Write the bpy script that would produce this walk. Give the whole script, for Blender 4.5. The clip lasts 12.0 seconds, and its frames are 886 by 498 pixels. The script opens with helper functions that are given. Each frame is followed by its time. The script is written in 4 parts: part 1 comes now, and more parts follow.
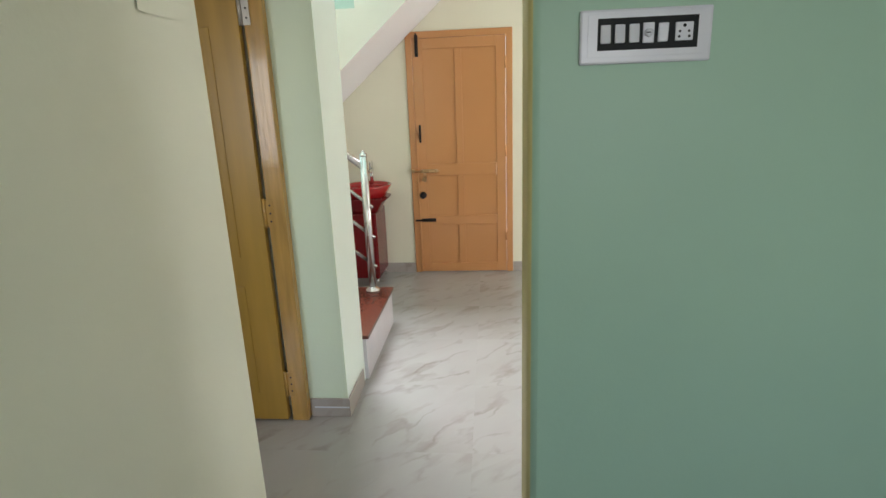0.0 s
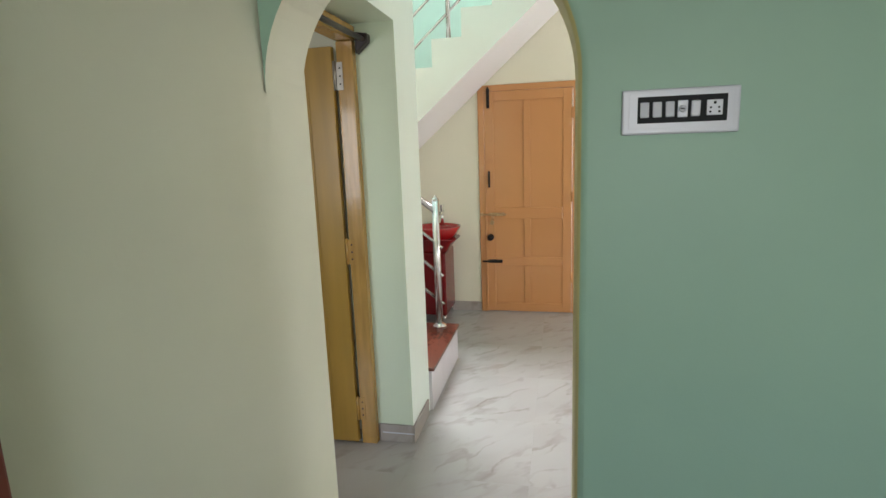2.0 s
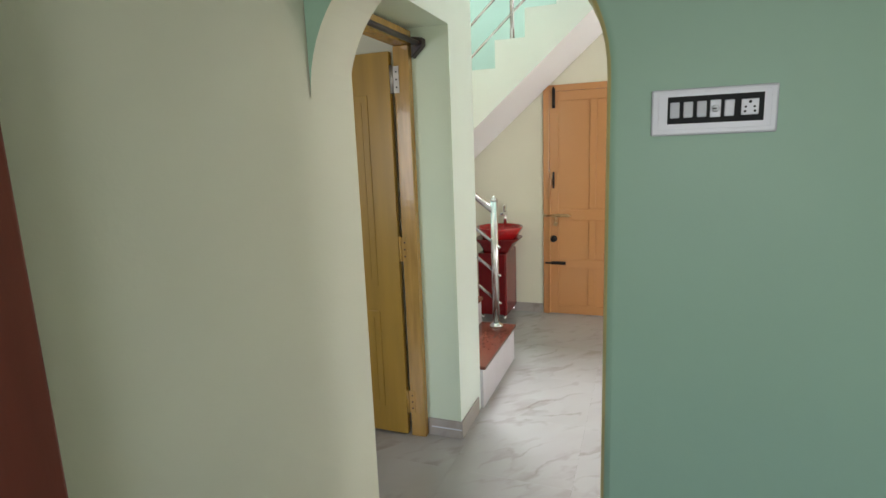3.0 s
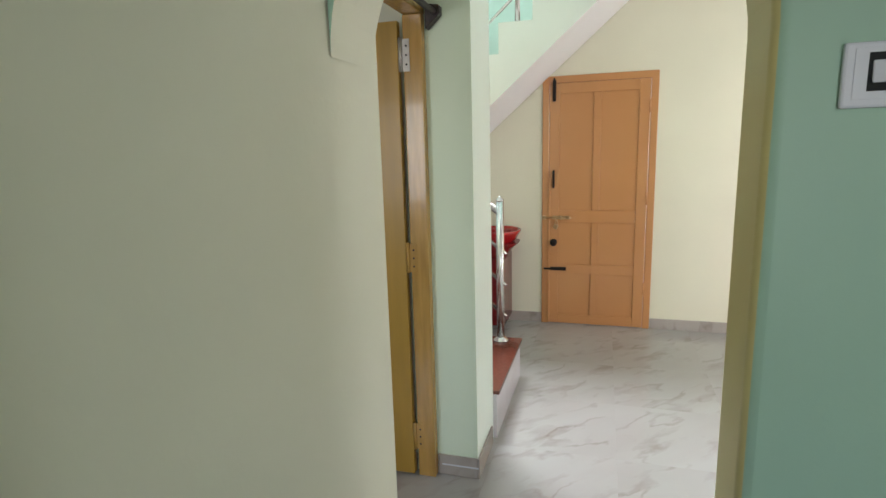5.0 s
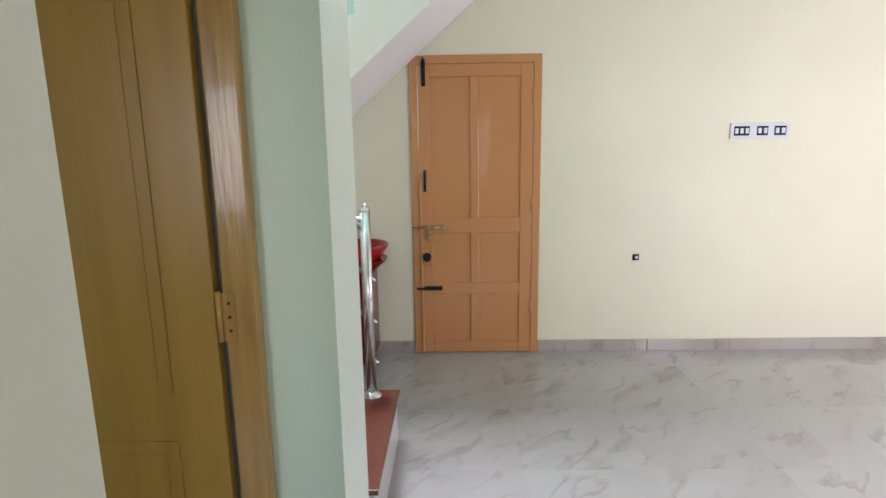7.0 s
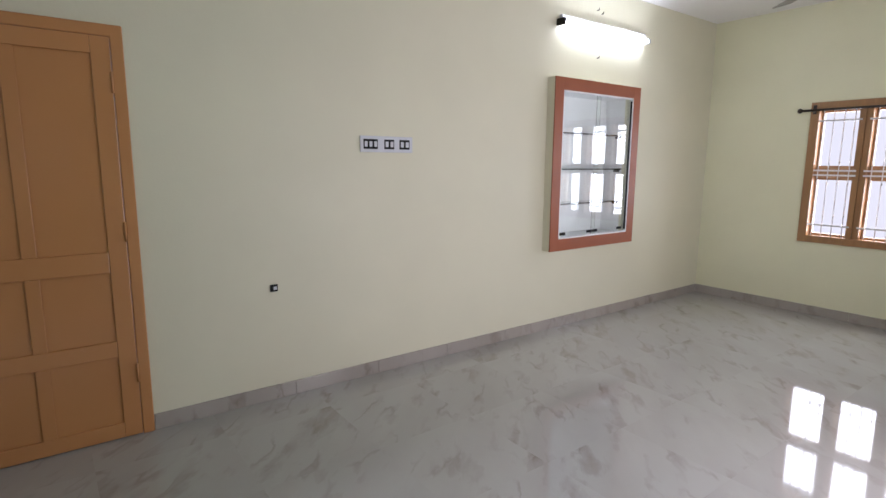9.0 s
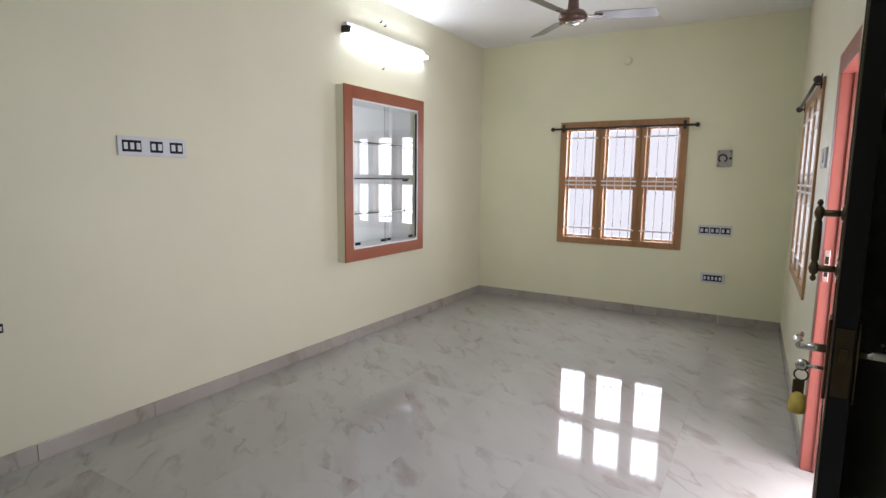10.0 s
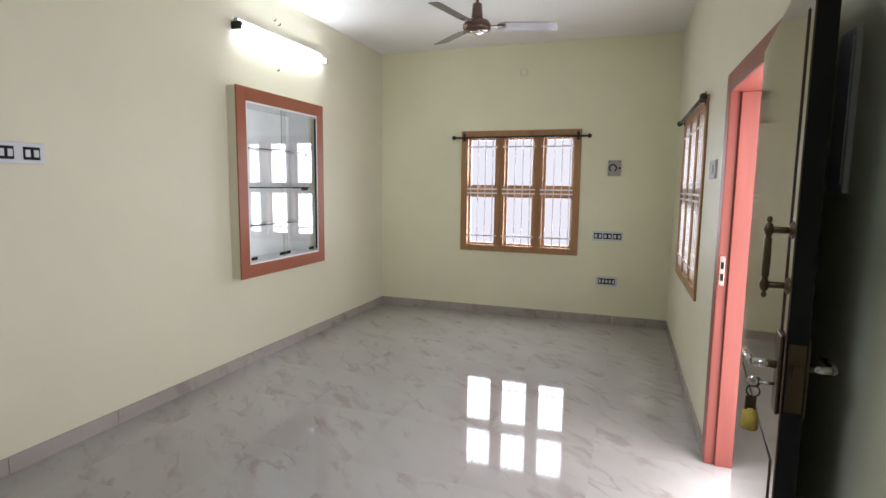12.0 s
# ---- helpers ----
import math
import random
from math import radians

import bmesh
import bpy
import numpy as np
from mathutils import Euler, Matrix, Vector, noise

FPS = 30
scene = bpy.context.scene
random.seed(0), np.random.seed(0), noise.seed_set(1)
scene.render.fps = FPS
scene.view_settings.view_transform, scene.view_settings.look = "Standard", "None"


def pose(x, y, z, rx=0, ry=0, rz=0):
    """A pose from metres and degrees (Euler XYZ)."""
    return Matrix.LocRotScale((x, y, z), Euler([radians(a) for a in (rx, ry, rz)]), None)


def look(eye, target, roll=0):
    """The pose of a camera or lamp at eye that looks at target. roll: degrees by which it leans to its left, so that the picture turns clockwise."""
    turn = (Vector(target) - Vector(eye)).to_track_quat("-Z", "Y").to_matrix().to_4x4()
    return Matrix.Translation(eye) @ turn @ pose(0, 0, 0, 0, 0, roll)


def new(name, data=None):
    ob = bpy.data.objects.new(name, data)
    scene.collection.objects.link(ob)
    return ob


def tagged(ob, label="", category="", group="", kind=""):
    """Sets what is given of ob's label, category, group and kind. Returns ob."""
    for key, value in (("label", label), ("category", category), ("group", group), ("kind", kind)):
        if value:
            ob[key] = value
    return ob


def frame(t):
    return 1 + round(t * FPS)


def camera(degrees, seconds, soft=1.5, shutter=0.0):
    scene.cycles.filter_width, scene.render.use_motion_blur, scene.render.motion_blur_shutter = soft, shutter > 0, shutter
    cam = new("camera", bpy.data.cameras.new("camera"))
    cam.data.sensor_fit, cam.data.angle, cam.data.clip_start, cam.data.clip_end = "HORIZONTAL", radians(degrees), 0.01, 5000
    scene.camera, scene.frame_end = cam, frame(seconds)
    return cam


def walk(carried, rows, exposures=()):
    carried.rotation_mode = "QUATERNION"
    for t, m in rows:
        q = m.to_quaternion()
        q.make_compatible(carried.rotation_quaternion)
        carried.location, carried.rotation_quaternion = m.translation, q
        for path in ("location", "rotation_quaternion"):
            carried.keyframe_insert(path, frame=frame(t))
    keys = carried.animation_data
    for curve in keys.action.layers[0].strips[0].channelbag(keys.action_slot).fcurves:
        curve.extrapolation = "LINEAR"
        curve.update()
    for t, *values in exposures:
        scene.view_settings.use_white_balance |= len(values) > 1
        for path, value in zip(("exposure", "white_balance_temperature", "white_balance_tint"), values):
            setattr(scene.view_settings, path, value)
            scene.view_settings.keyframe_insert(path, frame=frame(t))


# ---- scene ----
cam = camera(79.0, 12.0)
PATH = [
    (0, (0.695, -4.782, 1.52), (0.518, -2.86, 0.995), -2.2),
    (0.5, (0.582, -4.883, 1.537), (0.268, -2.957, 1.1), -1.9),
    (1, (0.529, -4.949, 1.547), (0.218, -3.017, 1.132), -1.8),
    (1.5, (0.571, -4.955, 1.561), (0.252, -3.02, 1.169), -1.8),
    (2, (0.74, -4.988, 1.574), (0.313, -3.07, 1.201), -2.1),
    (2.5, (0.898, -5.008, 1.577), (0.2, -3.169, 1.215), -2.2),
    (4.5, (0.619, -4.788, 1.541), (-0.046, -2.937, 1.18), -1.6),
    (5, (0.504, -4.666, 1.535), (-0.064, -2.783, 1.172), -1.6),
    (5.5, (0.409, -4.499, 1.517), (-0.133, -2.608, 1.154), -1.6),
    (6, (0.291, -4.246, 1.508), (-0.167, -2.333, 1.144), -1.5),
    (6.5, (0.279, -4.023, 1.491), (-0.002, -2.077, 1.126), -1.2),
    (8.3, (0.388, -3.28, 1.482), (1.156, -1.467, 1.131), 0.3),
    (8.5, (0.434, -3.242, 1.492), (1.325, -1.486, 1.144), 0.5),
    (9, (0.523, -3.156, 1.46), (1.699, -1.569, 1.141), 0.4),
    (9.5, (0.556, -3.069, 1.431), (2.04, -1.757, 1.156), 0.5),
    (10, (0.568, -3.007, 1.422), (2.272, -1.994, 1.159), 0.7),
    (10.5, (0.561, -2.971, 1.419), (2.385, -2.192, 1.164), 0.8),
    (11, (0.55, -2.936, 1.421), (2.418, -2.267, 1.17), 0.8),
    (11.5, (0.568, -2.894, 1.427), (2.445, -2.251, 1.177), 0.8),
    (12, (0.648, -2.839, 1.442), (2.522, -2.182, 1.207), 0.7),
]
EXPOSURES = [(0.0, 2.16, 6500, 13.5), (5.0, 2.12, 6400, 13.5), (6.5, 1.98, 6130, 17.5), (8.3, 1.45, 6000, 18.5), (9.0, 1.02, 6080, 18), (9.5, 1.02, 6150, 16), (12.0, 1.02, 6250, 15)]
walk(cam, [(t, look(eye, target, roll)) for t, eye, target, roll in PATH], EXPOSURES)

# ---- world and large lights ----
XL, XR, XP = -0.073, 0.777, -0.033   # arch opening sides, face of the pier by the stairs
YS0, YS1 = -3.467, -3.228     # arch wall, south and north faces where it meets the east wall
XE = 6.515                     # east wall face
SKEW = Matrix.Translation((XE, YS1, 0)) @ Matrix.Rotation(0.015, 4, "Z") @ Matrix.Translation((-XE, -YS1, 0))   # the arch wall is slightly out of square
ZC = 2.95                     # ceiling

world = bpy.data.worlds.new("world")
scene.world = world
world.use_nodes = True
wn = world.node_tree
sky = wn.nodes.new("ShaderNodeTexSky")
sky.sky_type, sky.sun_disc = "NISHITA", False
sky.sun_elevation, sky.sun_rotation = radians(55), radians(200)
wn.links.new(sky.outputs["Color"], wn.nodes["Background"].inputs["Color"])
wn.nodes["Background"].inputs["Strength"].default_value = 0.12

sun = new("sun", bpy.data.lights.new("sun", "SUN"))
sun.data.energy, sun.data.angle, sun.data.color = 1.2, radians(12), (1.0, 0.95, 0.88)
sun.matrix_world = look((8, -14, 20), (3, -9, 0))


def area_light(name, eye, target, sx, sy, power, colour=(0.92, 0.95, 1.0), m=Matrix()):
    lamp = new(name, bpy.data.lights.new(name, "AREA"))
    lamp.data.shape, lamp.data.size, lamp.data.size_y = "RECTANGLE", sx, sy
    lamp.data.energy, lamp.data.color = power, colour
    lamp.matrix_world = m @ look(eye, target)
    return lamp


area_light("daylight_east", (XE + 0.30, -1.65, 1.36), (0, -1.65, 1.36), 1.30, 1.28, 28)
area_light("daylight_south", (5.10, YS0 - 0.06, 1.36), (5.10, 0, 1.36), 1.30, 1.30, 8, m=SKEW)
area_light("daylight_door", (3.20, YS0 - 0.12, 1.0), (3.20, 0, 1.0), 0.80, 1.85, 18, (1.0, 0.94, 0.93), SKEW)
# unseen windows, added as fill from behind the camera and in the bedroom
area_light("added_dining_light", (1.5, -7.26, 1.55), (1.5, 0, 1.5), 1.2, 1.1, 5.0)
area_light("added_bedroom_light", (-1.5, -6.26, 1.5), (-1.5, 0, 1.45), 1.1, 1.1, 5)
# unseen skylight, added to brighten the stairwell
area_light("added_stair_light", (-1.0, -0.45, 5.6), (-1.0, -0.46, 0), 1.6, 0.8, 86)

# ---- materials ----


def material(name, colour, rough=0.5, metal=0.0, vary=0.06, scale=3.0, bump=0.0, bump_scale=80.0, grain=None, spec=0.5, coat=0.0, island=False):
    m = bpy.data.materials.new(name)
    m.use_nodes = True
    nt = m.node_tree
    b = nt.nodes["Principled BSDF"]
    b.inputs["Roughness"].default_value, b.inputs["Metallic"].default_value = rough, metal
    b.inputs["Specular IOR Level"].default_value = spec
    b.inputs["Coat Weight"].default_value, b.inputs["Coat Roughness"].default_value = coat, 0.08
    tc = nt.nodes.new("ShaderNodeTexCoord")
    mp = nt.nodes.new("ShaderNodeMapping")
    nt.links.new(tc.outputs["Object"], mp.inputs["Vector"])
    if grain:
        mp.inputs["Scale"].default_value = grain
    n1 = nt.nodes.new("ShaderNodeTexNoise")
    n1.inputs["Scale"].default_value, n1.inputs["Detail"].default_value = scale, 5
    nt.links.new(mp.outputs["Vector"], n1.inputs["Vector"])
    ramp = nt.nodes.new("ShaderNodeValToRGB")
    ramp.color_ramp.elements[0].position, ramp.color_ramp.elements[1].position = 0.3, 0.7
    ramp.color_ramp.elements[0].color = (*[c * (1 - vary) for c in colour], 1)
    ramp.color_ramp.elements[1].color = (*[min(1, c * (1 + vary)) for c in colour], 1)
    nt.links.new(n1.outputs["Fac"], ramp.inputs["Fac"])
    nt.links.new(ramp.outputs["Color"], b.inputs["Base Color"])
    if bump:
        n2 = nt.nodes.new("ShaderNodeTexNoise")
        n2.inputs["Scale"].default_value, n2.inputs["Detail"].default_value = bump_scale, 4
        nt.links.new(mp.outputs["Vector"], n2.inputs["Vector"])
        bp = nt.nodes.new("ShaderNodeBump")
        bp.inputs["Strength"].default_value, bp.inputs["Distance"].default_value = bump, 0.004
        nt.links.new(n2.outputs["Fac"], bp.inputs["Height"])
        nt.links.new(bp.outputs["Normal"], b.inputs["Normal"])
    return m


def marble(name, base, vein, rough, per_piece):
    """Polished vitrified tile with soft diagonal grey veins."""
    m = bpy.data.materials.new(name)
    m.use_nodes = True
    nt = m.node_tree
    b = nt.nodes["Principled BSDF"]
    b.inputs["Roughness"].default_value = rough
    tc = nt.nodes.new("ShaderNodeTexCoord")
    add = nt.nodes.new("ShaderNodeVectorMath")
    add.operation = "ADD"
    nt.links.new(tc.outputs["Object"], add.inputs[0])
    if per_piece:
        oi = nt.nodes.new("ShaderNodeObjectInfo")
        mul = nt.nodes.new("ShaderNodeVectorMath")
        mul.operation = "SCALE"
        mul.inputs[0].default_value = (17.3, 29.1, 5.7)
        nt.links.new(oi.outputs["Random"], mul.inputs["Scale"])
        nt.links.new(mul.outputs["Vector"], add.inputs[1])
    turn = nt.nodes.new("ShaderNodeMapping")
    turn.inputs["Rotation"].default_value = (0, 0, radians(-46))
    nt.links.new(add.outputs["Vector"], turn.inputs["Vector"])
    mp = nt.nodes.new("ShaderNodeMapping")
    mp.inputs["Scale"].default_value = (0.8, 2.0, 1.0)
    nt.links.new(turn.outputs["Vector"], mp.inputs["Vector"])
    wob = nt.nodes.new("ShaderNodeTexNoise")
    wob.inputs["Scale"].default_value, wob.inputs["Detail"].default_value = 9.0, 3
    nt.links.new(mp.outputs["Vector"], wob.inputs["Vector"])
    amp = nt.nodes.new("ShaderNodeVectorMath")
    amp.operation = "MULTIPLY"
    amp.inputs[1].default_value = (0.17, 0.17, 0.0)
    nt.links.new(wob.outputs["Color"], amp.inputs[0])
    warped = nt.nodes.new("ShaderNodeVectorMath")
    nt.links.new(mp.outputs["Vector"], warped.inputs[0])
    nt.links.new(amp.outputs["Vector"], warped.inputs[1])

    def layer(scale, detail, distortion, stops, offset):
        shift = nt.nodes.new("ShaderNodeVectorMath")
        shift.inputs[1].default_value = offset
        nt.links.new(warped.outputs["Vector"], shift.inputs[0])
        n = nt.nodes.new("ShaderNodeTexNoise")
        n.inputs["Scale"].default_value, n.inputs["Detail"].default_value, n.inputs["Distortion"].default_value = scale, detail, distortion
        nt.links.new(shift.outputs["Vector"], n.inputs["Vector"])
        r = nt.nodes.new("ShaderNodeValToRGB")
        e = r.color_ramp.elements
        e[0].position, e[0].color = stops[0][0], (stops[0][1],) * 3 + (1,)
        e[1].position, e[1].color = stops[-1][0], (stops[-1][1],) * 3 + (1,)
        for p, v in stops[1:-1]:
            e.new(p).color = (v, v, v, 1)
        nt.links.new(n.outputs["Fac"], r.inputs["Fac"])
        return r.outputs["Color"]

    def maths(kind, a, b_):
        m_ = nt.nodes.new("ShaderNodeMath")
        m_.operation, m_.use_clamp = kind, True
        for k, v in enumerate((a, b_)):
            if isinstance(v, float):
                m_.inputs[k].default_value = v
            else:
                nt.links.new(v, m_.inputs[k])
        return m_.outputs["Value"]
    lines = layer(2.2, 2, 0.0, ((0.465, 0.0), (0.50, 0.5), (0.535, 0.0)), (0.0, 0.0, 0.0))
    mask = layer(4.0, 2, 0.0, ((0.46, 0.0), (0.64, 1.0)), (3.1, 7.7, 0.0))
    blobs = layer(3.3, 4, 0.0, ((0.57, 0.0), (0.76, 0.62)), (11.3, 2.9, 0.0))
    cloud = layer(1.6, 3, 0.2, ((0.35, 0.0), (0.70, 0.22)), (5.3, 1.9, 0.0))
    veins = maths("ADD", maths("ADD", maths("MULTIPLY", lines, mask), blobs), cloud)
    mix = nt.nodes.new("ShaderNodeMix")
    mix.data_type = "RGBA"
    mix.inputs["A"].default_value, mix.inputs["B"].default_value = (*base, 1), (*vein, 1)
    nt.links.new(veins, mix.inputs["Factor"])
    nt.links.new(mix.outputs["Result"], b.inputs["Base Color"])
    return m


def glass(name, rough=0.0):
    m = bpy.data.materials.new(name)
    m.use_nodes = True
    b = m.node_tree.nodes["Principled BSDF"]
    b.inputs["Base Color"].default_value = (0.93, 0.97, 0.96, 1)
    b.inputs["Transmission Weight"].default_value, b.inputs["Roughness"].default_value = 1.0, rough
    b.inputs["IOR"].default_value = 1.5
    return m


def glow(name, colour, strength, base=1.0):
    m = bpy.data.materials.new(name)
    m.use_nodes = True
    b = m.node_tree.nodes["Principled BSDF"]
    b.inputs["Base Color"].default_value = (*[c * base for c in colour], 1)
    b.inputs["Emission Color"].default_value, b.inputs["Emission Strength"].default_value = (*colour, 1), strength
    return m


LIME = material("lime_cream_wall_paint", (0.81, 0.80, 0.585), 0.45, vary=0.03, scale=1.5, bump=0.12, bump_scale=60, spec=0.35)
CREAM = material("cream_wall_paint", (0.735, 0.715, 0.56), 0.45, vary=0.03, scale=1.5, bump=0.12, bump_scale=60, spec=0.35)
# cream with the green wall's bounced light mixed into the colour
PASSAGE = material("cream_paint_green_bounce", (0.70, 0.705, 0.565), 0.45, vary=0.03, scale=1.5, bump=0.12, bump_scale=60, spec=0.35)
FLIGHT = material("pale_cream_green_paint", (0.75, 0.735, 0.675), 0.5, vary=0.03, scale=1.5, bump=0.1, bump_scale=60, spec=0.3)
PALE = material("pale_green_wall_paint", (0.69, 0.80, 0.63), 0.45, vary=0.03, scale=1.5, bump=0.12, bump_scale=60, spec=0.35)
PIER = material("off_white_green", (0.765, 0.85, 0.765), 0.45, vary=0.03, scale=1.5, bump=0.12, bump_scale=60, spec=0.35)
GREEN = material("green_wall_paint", (0.36, 0.55, 0.42), 0.45, vary=0.04, scale=1.2, bump=0.12, bump_scale=60, spec=0.4)
AQUA = material("sea_green_wall_paint", (0.36, 0.52, 0.44), 0.5, vary=0.04, scale=1.2, bump=0.1, bump_scale=60)
OLIVE = material("olive_yellow_wall_paint", (0.62, 0.55, 0.24), 0.45, vary=0.04, scale=1.5, bump=0.12, bump_scale=60)
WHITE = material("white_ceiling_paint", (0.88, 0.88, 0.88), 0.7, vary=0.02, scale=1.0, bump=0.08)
FLOOR = marble("marble_look_floor_tile", (0.405, 0.395, 0.38), (0.245, 0.216, 0.192), 0.05, True)
SKIRT = marble("marble_look_skirting_tile", (0.41, 0.375, 0.34), (0.22, 0.185, 0.155), 0.15, False)
GROUT = material("tile_joint_grout", (0.44, 0.42, 0.40), 0.8)
DOORWOOD = material("tan_enamelled_wood", (0.525, 0.245, 0.092), 0.27, vary=0.025, scale=2, bump=0.02, bump_scale=25, coat=0.3)
FRAMEWOOD = material("yellow_varnished_wood", (0.43, 0.25, 0.062), 0.24, vary=0.2, scale=4, bump=0.4, bump_scale=9, grain=(8, 8, 0.8), coat=0.3)
LEAFWOOD = material("mustard_painted_wood", (0.40, 0.235, 0.035), 0.35, vary=0.10, scale=3, bump=0.08, bump_scale=30, grain=(6, 6, 0.5), coat=0.05)
WINWOOD = material("brown_window_wood", (0.36, 0.19, 0.08), 0.35, vary=0.14, scale=4, bump=0.1, bump_scale=30, grain=(5, 5, 0.8), coat=0.2)
PINKWOOD = material("pink_red_door_frame_paint", (0.28, 0.075, 0.058), 0.4, vary=0.12, scale=4, bump=0.1, bump_scale=30, grain=(5, 5, 0.6))
MAROON = material("maroon_painted_wood", (0.16, 0.035, 0.02), 0.4, vary=0.12, scale=4, bump=0.1, bump_scale=30, grain=(5, 5, 0.6))
DARKWOOD = material("dark_polished_door_wood", (0.115, 0.066, 0.038), 0.12, vary=0.2, scale=4, bump=0.015, bump_scale=30, grain=(8, 8, 0.5), coat=1.0)
# near-black for the leaf's edges and back and the sheets under its panels
BLACKEDGE = material("matte_black", (0.008, 0.007, 0.008), 0.5, vary=0.2, scale=12, bump=0.02, spec=0.2)
LAMINATE = material("terracotta_laminate", (0.33, 0.098, 0.046), 0.4, vary=0.05, scale=6)
TREAD = material("red_granite_tread", (0.135, 0.042, 0.026), 0.16, vary=0.12, scale=45)
RISER = material("white_tile_riser", (0.66, 0.64, 0.66), 0.2, vary=0.05, scale=5)
STEEL = material("brushed_stainless_steel", (0.62, 0.61, 0.60), 0.22, 1.0, vary=0.06, scale=30)
HINGE = material("dull_steel", (0.42, 0.40, 0.36), 0.42, 0.8, vary=0.15, scale=25)
CHROME = material("chrome", (0.75, 0.75, 0.75), 0.08, 1.0, vary=0.02)
BRASS = material("antique_brass", (0.115, 0.085, 0.055), 0.3, 1.0, vary=0.2, scale=20)
GILT = material("light_brass", (0.42, 0.28, 0.14), 0.35, 0.8, vary=0.15, scale=20)
IRON = material("blackened_iron", (0.02, 0.018, 0.016), 0.45, 0.6, vary=0.2, scale=20)
RED = material("red_glazed_ceramic", (0.38, 0.010, 0.012), 0.10, vary=0.05, coat=0.6)
DARKRED = material("dark_red_gloss_cabinet", (0.125, 0.004, 0.005), 0.22, vary=0.08, coat=0.1, spec=0.3)
PLATE = material("white_plastic", (0.66, 0.68, 0.73), 0.25, vary=0.02)
BLACK = material("black_plastic", (0.012, 0.014, 0.014), 0.5, vary=0.1, spec=0.15)
GREYBOX = material("grey_plastic", (0.38, 0.37, 0.34), 0.5, vary=0.08, scale=20)
INNER = material("white_cabinet_lining", (0.86, 0.87, 0.88), 0.5, vary=0.02)
ROD = material("dark_brown_curtain_rod", (0.022, 0.013, 0.010), 0.45, vary=0.15, scale=10)
FANBROWN = material("bronze_fan_enamel", (0.16, 0.10, 0.08), 0.22, 0.5, vary=0.1)
BLADE = material("grey_fan_blade", (0.11, 0.10, 0.095), 0.28, 0.3, vary=0.15, scale=8)
WHITEIRON = material("white_painted_grille_iron", (0.84, 0.82, 0.83), 0.4, vary=0.04, scale=20)
GLASS = glass("clear_glass")
SHELFEDGE = material("dark_green_glass_edge", (0.02, 0.035, 0.03), 0.2, vary=0.1)
TUBE = glow("fluorescent_tube", (0.92, 0.97, 1.0), 19)
SKYGLOW = glow("overcast_daylight", (0.93, 0.93, 1.0), 0.42, 0.02)
PORCH = material("pink_porch_tile", (0.60, 0.30, 0.24), 0.5, vary=0.1, scale=3)
GROUND = material("pale_concrete_ground", (0.42, 0.40, 0.37), 0.9, vary=0.15, scale=2)
YELLOWTASSEL = material("yellow_key_tag", (0.42, 0.30, 0.05), 0.6, vary=0.2, scale=30)

# ---- building helpers ----


def link(name, bm, mats, parent=None, label="", m=None):
    me = bpy.data.meshes.new(name)
    bm.normal_update()
    bm.to_mesh(me)
    bm.free()
    for mat in (mats if isinstance(mats, (list, tuple)) else [mats]):
        me.materials.append(mat)
    ob = new(name, me)
    if m is not None:
        ob.matrix_basis = m
    if parent:
        ob.parent = parent
    return tagged(ob, label)


def part(name, bm, mat, parent, label=""):
    return link(name, bm, mat, parent, label)


def thing(name, label, category, m=None, group="", kind=""):
    ob = new(name)
    ob.empty_display_size = 0.05
    if m is not None:
        ob.matrix_basis = m
    return tagged(ob, label, category, group, kind)


def add_box(bm, a, b, bevel=0.0, seg=2):
    lo, hi = [min(p, q) for p, q in zip(a, b)], [max(p, q) for p, q in zip(a, b)]
    v = [bm.verts.new((x, y, z)) for x in (lo[0], hi[0]) for y in (lo[1], hi[1]) for z in (lo[2], hi[2])]
    fs = [bm.faces.new([v[i] for i in f]) for f in ((0, 1, 3, 2), (4, 6, 7, 5), (0, 4, 5, 1), (2, 3, 7, 6), (0, 2, 6, 4), (1, 5, 7, 3))]
    if bevel:
        es = list({e for f in fs for e in f.edges})
        bmesh.ops.bevel(bm, geom=es, offset=bevel, segments=seg, profile=0.6, affect="EDGES")
    return bm


def boxes(*list_, bevel=0.0):
    bm = bmesh.new()
    for a, b in list_:
        add_box(bm, a, b, bevel)
    return bm


def add_rod(bm, p, q, r, seg=14, r2=None):
    p, q = Vector(p), Vector(q)
    d = q - p
    m = Matrix.Translation((p + q) / 2) @ d.to_track_quat("Z", "Y").to_matrix().to_4x4()
    got = bmesh.ops.create_cone(bm, cap_ends=True, segments=seg, radius1=r, radius2=r if r2 is None else r2, depth=d.length, matrix=m)
    for f in {f for v in got["verts"] for f in v.link_faces}:
        f.smooth = len(f.verts) == 4
    return bm


def rod(p, q, r, seg=14, r2=None):
    return add_rod(bmesh.new(), p, q, r, seg, r2)


def add_lathe(bm, profile, m=None, seg=24):
    """Turns (radius, height) pairs round the z axis."""
    m = m or Matrix()
    rings = []
    for r, z in profile:
        rings.append([bm.verts.new(m @ Vector((r * math.cos(2 * math.pi * i / seg), r * math.sin(2 * math.pi * i / seg), z))) for i in range(seg)])
    for a, b in zip(rings, rings[1:]):
        for i in range(seg):
            bm.faces.new((a[i], a[(i + 1) % seg], b[(i + 1) % seg], b[i])).smooth = True
    bm.faces.new(rings[0][::-1])
    bm.faces.new(rings[-1])
    return bm


def lathe(profile, m=None, seg=24):
    return add_lathe(bmesh.new(), profile, m, seg)


